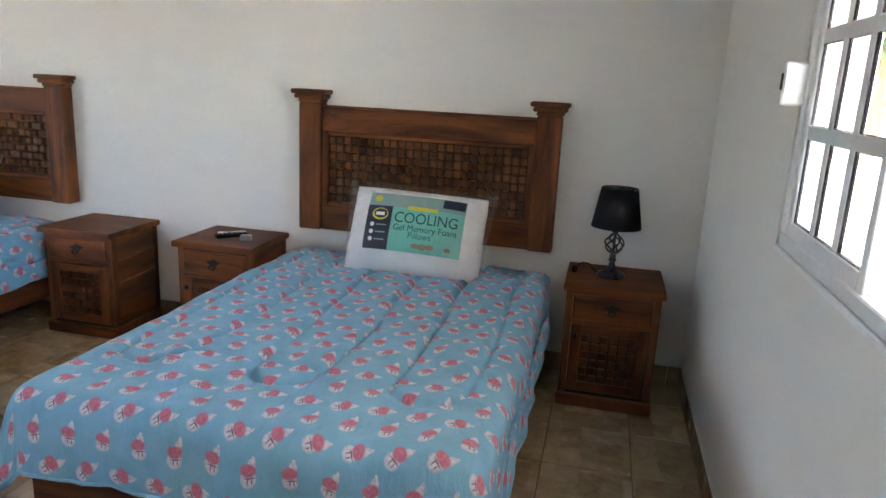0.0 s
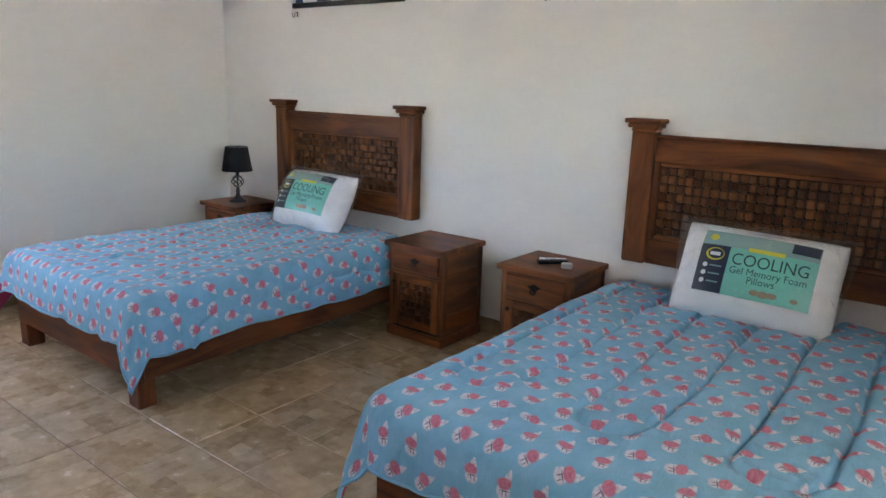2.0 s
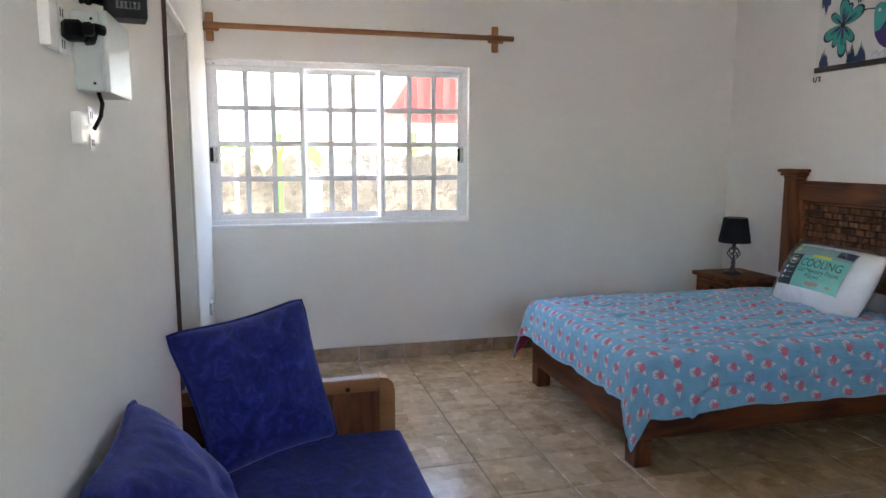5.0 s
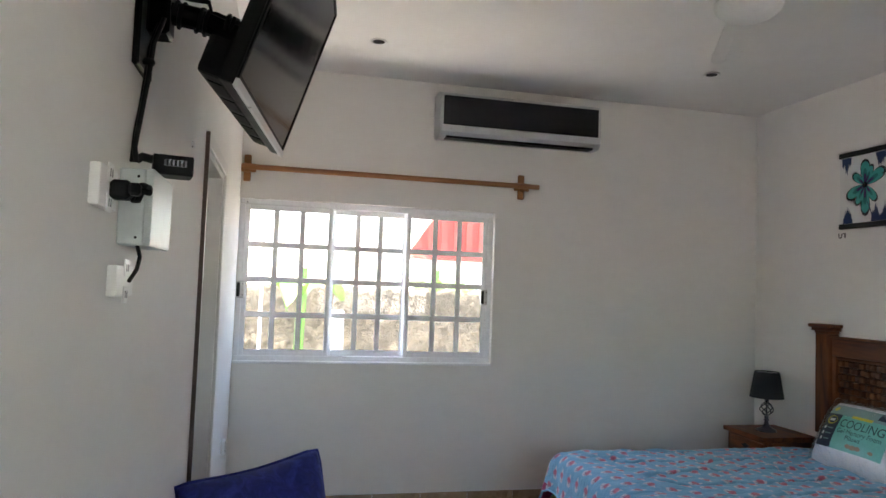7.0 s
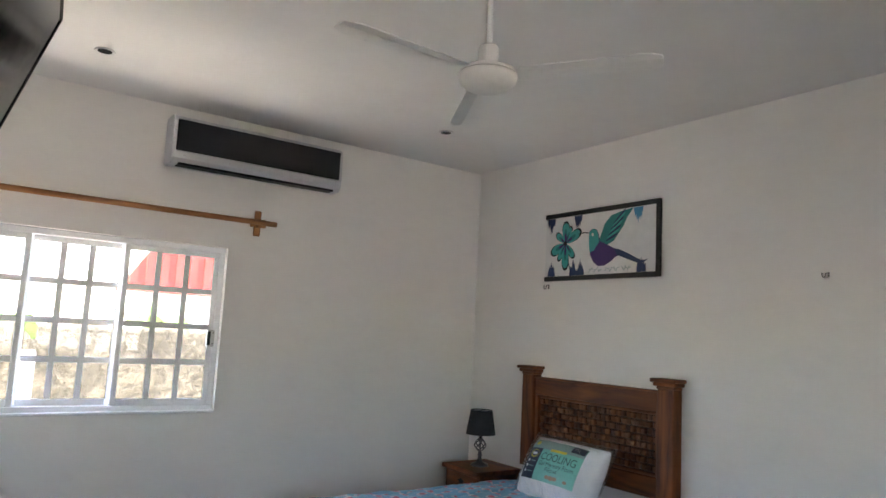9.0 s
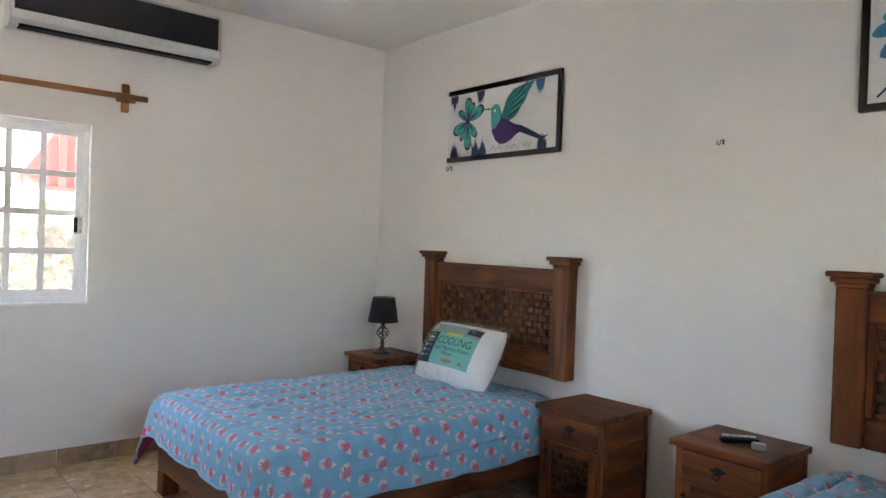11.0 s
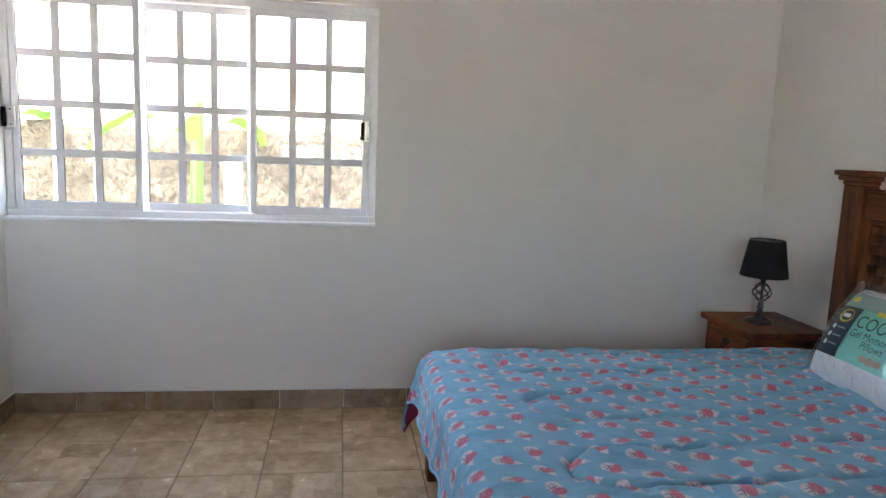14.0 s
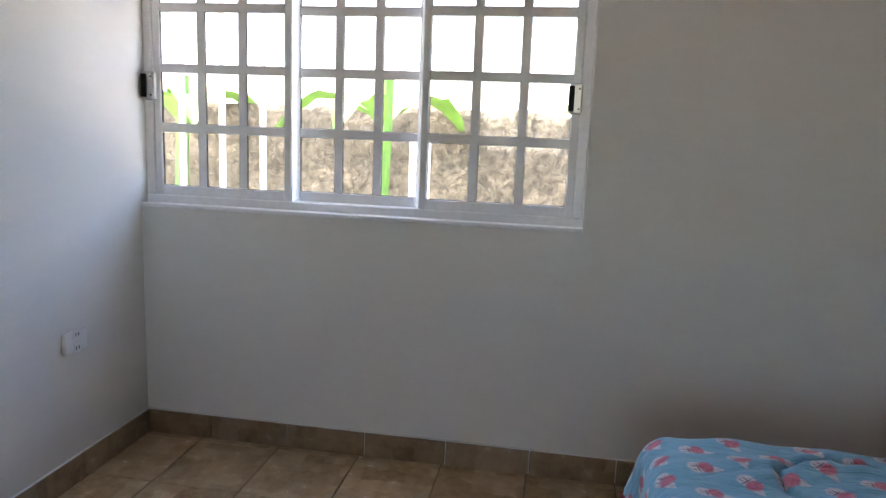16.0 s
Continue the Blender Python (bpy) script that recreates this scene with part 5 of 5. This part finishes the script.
pic2 = picture(pose(-1.432, NY, 2.115), "blue and teal abstract flower painting in a black frame")
for k, (x, z, r, mat) in enumerate(((0.140, 0.40, 0.062, "p_teal2"), (0.085, 0.33, 0.045, "p_blue"), (0.130, 0.23, 0.055, "p_blue"), (0.170, 0.31, 0.04, "p_teal2"), (0.350, 0.36, 0.07, "p_teal"), (0.450, 0.25, 0.06, "p_blue"))):
    bm = bmesh.new()
    petal(bm, x - r, z, 0.3 * k, 2 * r, 1.8 * r, -0.0192 + 0.0 - 0.0004 * k, 16)
    part("bloom", bm, mat, pic2)
for k in range(9):
    x = 0.07 + k * 0.06
    part("stroke", tube(bmesh.new(), [(x, -0.019, 0.06 + 0.01 * (k % 3)), (x + 0.05, -0.019, 0.11 + 0.02 * (k % 2)), (x + 0.13, -0.019, 0.16 + 0.02 * (k % 3))], 0.005, 4), "p_teal" if k % 2 else "p_navy", pic2)
part("frame_side", boxed(0.0, 0.032, -0.031, -0.0035, 0.0, 0.525, 0.003), "frame_black", pic2)


def wall_hook(m, label, metal="steel"):
    h = thing("hammock_hook", m @ Matrix.Scale(0.75, 4), label, "hook", "steel hooks on the walls")
    part("plate", boxed(0.008, 0.026, -0.005, 0.0, -0.020, 0.026, 0.002), metal, h)
    u = [(-0.034, -0.022, 0.020)] + [(-0.018 + 0.016 * math.cos(a), -0.022, -0.004 + 0.018 * math.sin(a)) for a in [math.pi + k * math.pi / 8 for k in range(9)]] + [(-0.002, -0.018, 0.016), (0.010, -0.008, 0.020), (0.016, -0.003, 0.014)]
    part("hook", tube(bmesh.new(), u, 0.0048, 7), metal, h, "", True)
    part("screw", lathe(bmesh.new(), [(0.006, 0), (0.005, 0.003), (0.0, 0.004)], 10), "rubber", h).matrix_basis = pose(0.017, -0.005, -0.010, 90)
    return h


hk = wall_hook(pose(-4.19, NY, 2.035), "steel S-shaped hook under the picture")
copy_thing(hk, pose(-2.068, NY, 2.045) @ Matrix.Scale(0.75, 4))
hk2 = wall_hook(pose(WX, SY + 0.04, 2.125, 0, 0, 90), "steel hook painted over in wall white", "white_enamel")
copy_thing(hk2, pose(-2.575, SY, 2.02, 0, 0, 180) @ Matrix.Scale(0.75, 4))

# ---- outside ----
tagged(part("ground", boxed(-300, 300, -300, 300, -0.35, -0.15), "soil"), "dry pale earth round the house", "ground", kind="structure")
yard = thing("boundary_wall", pose(0, 0, 0), "rough rendered stone boundary wall behind the yard", "wall", kind="structure")
bm = bmesh.new()
NXW, NZW = 260, 30
gr = []
for j in range(NZW + 1):
    row = []
    for i in range(NXW + 1):
        y = -9 + 20 * i / NXW
        ztop = 1.55 + 0.07 * noise.noise(Vector((y * 0.8, 3, 0))) + 0.05 * noise.noise(Vector((y * 4, 9, 0)))
        z = -0.2 + (ztop + 0.2) * j / NZW
        x = -7.9 + 0.012 * noise.noise(Vector((y * 3, z * 4, 0))) + 0.014 * noise.noise(Vector((y * 14, z * 14, 5)))
        row.append(bm.verts.new((x, y, z)))
    gr.append(row)
for j in range(NZW):
    for i in range(NXW):
        bm.faces.new((gr[j][i], gr[j][i + 1], gr[j + 1][i + 1], gr[j + 1][i]))
back = [bm.verts.new((-8.2, -9 + 20 * i / NXW, gr[NZW][i].co.z)) for i in range(NXW + 1)]
low = [bm.verts.new((-8.2, -9 + 20 * i / NXW, -0.2)) for i in range(NXW + 1)]
for i in range(NXW):
    bm.faces.new((gr[NZW][i], gr[NZW][i + 1], back[i + 1], back[i]))
    bm.faces.new((back[i], back[i + 1], low[i + 1], low[i]))
part("render_face", bm, "rough_wall", yard, "", True)

house = thing("neighbour_house", pose(0, 0, 0), "neighbouring white house with a red ribbed metal gable", "house")
part("wall", boxed(-16.0, -11.76, 2.6, 6.8, -0.2, 2.2), "white_wall", house)
bm = bmesh.new()
for k in range(44):
    y0, y1 = 2.27 + k * 0.11, 2.27 + (k + 1) * 0.11
    h0, h1 = (2.12 + 1.5 * min(y - 2.26, 7.12 - y) for y in (y0, y1))
    xf = -11.6 + (0.035 if k % 2 else 0.0)
    a = [bm.verts.new(v) for v in ((xf, y0, 2.10), (xf, y1, 2.10), (xf, y1, h1), (xf, y0, h0))]
    b = [bm.verts.new((-11.75, v.co.y, v.co.z)) for v in a]
    bm.faces.new(a)
    bm.faces.new(b[::-1])
    for q in range(4):
        bm.faces.new((a[q], b[q], b[(q + 1) % 4], a[(q + 1) % 4]))
part("gable", bm, "red_metal", house, "red ribbed metal gable")
part("roof_base", boxed(-11.75, -11.56, 2.20, 7.2, 2.04, 2.10), "red_metal", house)


def banana(m, seed, n=6, height=1.7):
    pl = thing("banana_plant", m, "young banana plant with broad bright green leaves", "plant", "plants in the yard")
    rnd = random.Random(seed)
    part("stem", tube(bmesh.new(), [(0, 0, 0), (0.02, 0.01, height * 0.4), (0.0, 0.03, height * 0.75)], 0.05, 9), "leaf", pl)
    for k in range(n):
        a = k * 2.4 + rnd.uniform(-0.3, 0.3)
        L, w = rnd.uniform(0.8, 1.15), rnd.uniform(0.12, 0.17)
        bm = bmesh.new()
        rows = []
        for i in range(13):
            t = i / 12
            r = 0.04 + L * t * 0.72
            z = height * 0.62 + 0.75 * L * t - 0.85 * L * t * t + rnd.uniform(-0.005, 0.005)
            ww = w * math.sin(math.pi * min(1, 0.08 + t * 0.93)) ** 0.7
            row = []
            for s in (-1, 0, 1):
                row.append(bm.verts.new((r * math.cos(a) - s * ww * math.sin(a), r * math.sin(a) + s * ww * math.cos(a), z + abs(s) * 0.045 + 0.012 * math.sin(i * 2.1 + s))))
            rows.append(row)
        for r0, r1 in zip(rows, rows[1:]):
            for q in range(2):
                bm.faces.new((r0[q], r0[q + 1], r1[q + 1], r1[q]))
        part("leaf", bm, "leaf", pl, "", True)
    return pl


banana(pose(-7.3, 0.40, -0.15), 3, 3, 2.5)
banana(pose(-7.45, -1.25, -0.15), 4, 4, 2.5)
banana(pose(-9.2, 2.2, -0.15), 6, 5, 2.6)


def tree(m, seed, height, spread, label):
    t = thing("tree", m, label, "tree", "trees outside")
    rnd = random.Random(seed)
    bm = bmesh.new()
    tube(bm, [(0, 0, 0), (0.05, 0.03, height * 0.3), (-0.03, 0.06, height * 0.6)], 0.11, 8)
    for k in range(5):
        a = k * 1.3
        tube(bm, [(0, 0.03, height * (0.35 + 0.05 * k)), (0.5 * spread * math.cos(a), 0.5 * spread * math.sin(a), height * (0.6 + 0.06 * k))], 0.035, 6)
    part("trunk", bm, "bark", t)
    verts, faces = [], []
    for c in range(60):
        a, r = rnd.uniform(0, 6.28), spread * rnd.random() ** 0.5
        cx, cy, cz = r * math.cos(a), r * math.sin(a), height * rnd.uniform(0.45, 1.0)
        for k in range(50):
            p = Vector((cx + rnd.gauss(0, 0.28), cy + rnd.gauss(0, 0.28), cz + rnd.gauss(0, 0.2)))
            d = Vector((rnd.gauss(0, 1), rnd.gauss(0, 1), rnd.gauss(0, 0.6))).normalized() * 0.11
            e = d.orthogonal().normalized() * 0.045
            i = len(verts)
            verts += [p - d, p + e, p + d, p - e]
            faces.append((i, i + 1, i + 2, i + 3))
    me = bpy.data.meshes.new("crown")
    me.from_pydata(verts, [], faces)
    me.materials.append(M["tree_leaf"])
    cr = new("crown", me)
    cr.parent = t
    return t


tree(pose(2.7, 8.4, -0.15), 2, 4.2, 1.7, "leafy green tree beyond the porch")
tree(pose(4.6, 6.4, -0.15), 5, 4.6, 1.9, "leafy green tree beyond the porch")
screen_wall = thing("porch_wall", pose(0, 0, 0), "cream painted end wall of the porch", "wall", kind="structure")
part("wall_block", boxed(EX + T, 1.36, 4.85, 5.0, -0.15, 2.9), "white_wall", screen_wall)
# unseen roof, carried far past the column to shade the east window
tagged(part("porch_roof", boxed(EX + T, 4.0, -5.0, 5.6, 2.9, 3.05, 0.01), "white_wall"), "flat white porch roof slab, unseen, its depth set to shade the east window", "roof", kind="structure")
tagged(part("pavement", boxed(EX + T, 4.0, -5.0, 5.6, -0.15, -0.06, 0.01), "concrete"), "pale concrete walkway beside the house", "pavement", kind="structure")
# not seen from the room; added to block light from the east window
tagged(part("wall_porch_south", boxed(EX + T, 4.0, -1.7, -1.5, -0.06, 2.9), "white_wall"), "unseen cream wall, added to cut the light at the east window", "wall", kind="structure")
porch = thing("porch_column", pose(0, 0, 0), "square yellow painted porch column", "column")
part("shaft", boxed(1.365, 1.55, 4.80, 5.0, -0.15, 2.9, 0.01), "yellow", porch)
part("base", boxed(1.362, 1.58, 4.77, 5.03, -0.15, 0.05, 0.01), "yellow", porch)
bars = thing("yard_railing", pose(0, 0, 0), "white painted upright railing bars in the yard", "railing")
for k in range(4):
    part("bar", boxed(-6.02, -5.99, -0.65 + k * 0.235, -0.625 + k * 0.235, -0.15, 2.6, 0.004), "white_enamel", bars)
part("top_bar", boxed(-6.03, -5.98, -0.70, 0.12, 2.6, 2.64, 0.004), "white_enamel", bars)
post = thing("yard_post", pose(0, 0, 0), "pale square post standing in the yard", "post")
part("shaft", boxed(-6.96, -6.84, 0.70, 0.82, -0.15, 1.32, 0.01), "white_wall", post)

# ---- skirting tiles ----
base = tagged(new("baseboard"), "brown ceramic skirting tiles round the room", "baseboard", kind="structure")
SKH, SKL = 0.105, 0.347


def skirting(axis, fixed, a0, a1, sign, start):
    meshes = {}
    a = start
    while a > a0 + 0.02:
        a -= SKL
    while a < a1 - 0.004:
        s, e = max(a, a0), min(a + SKL - 0.004, a1)
        if e - s > 0.01:
            w = round(e - s, 3)
            if w not in meshes:
                bm = boxed(-w / 2, w / 2, 0, 0.011, 0, SKH, 0.002) if axis == "x" else boxed(0, 0.011, -w / 2, w / 2, 0, SKH, 0.002)
                meshes[w] = mesh_of("tile", bm, "skirting_tile")
            mid = (s + e) / 2
            ob = shared("tile", meshes[w], base, pose(mid, fixed, 0) if axis == "x" else pose(fixed, mid, 0))
        a += SKL


skirting("y", WX, SY + 0.011, NY - 0.011, 1, 0.227)
skirting("y", EX - 0.011, SY + 0.011, NY - 0.011, 1, 0.20)
skirting("x", NY - 0.011, WX, EX, 1, -2.9)
skirting("x", SY, WX, DOOR_X0 - 0.036, 1, -4.8)
skirting("x", SY, DOOR_X1 + 0.045, EX, 1, -3.7)

# painted bead on top of the skirting
bead = tagged(new("trim"), "thin white paint bead above the skirting tiles", "trim", kind="structure")
for x0, x1, y0, y1 in ((WX, WX + 0.008, SY, NY), (EX - 0.008, EX, SY, NY), (WX + 0.008, EX - 0.008, NY - 0.008, NY), (WX + 0.008, DOOR_X0 - 0.036, SY, SY + 0.008), (DOOR_X1 + 0.045, EX - 0.008, SY, SY + 0.008)):
    part("bead", boxed(x0, x1, y0, y1, SKH + 0.0005, SKH + 0.006, 0.002), "white_enamel", bead)

# ---- floor tiles ----
cache = {}
ix0, ix1 = math.floor((WX - TX0) / TPX), math.ceil((EX - TX0) / TPX)
iy0, iy1 = math.floor((SY - TY0) / TPY), math.ceil((NY - TY0) / TPY)
for i in range(ix0, ix1):
    for j in range(iy0, iy1):
        x0, x1 = max(WX, TX0 + i * TPX + 0.0022), min(EX, TX0 + (i + 1) * TPX - 0.0022)
        y0, y1 = max(SY, TY0 + j * TPY + 0.0022), min(NY, TY0 + (j + 1) * TPY - 0.0022)
        if x1 - x0 < 0.01 or y1 - y0 < 0.01:
            continue
        key = (round(x1 - x0, 3), round(y1 - y0, 3))
        if key not in cache:
            cache[key] = tile_mesh("tile", key[0], key[1], 0.012)
        shared("tile", cache[key], floor, pose((x0 + x1) / 2, (y0 + y1) / 2, 0))
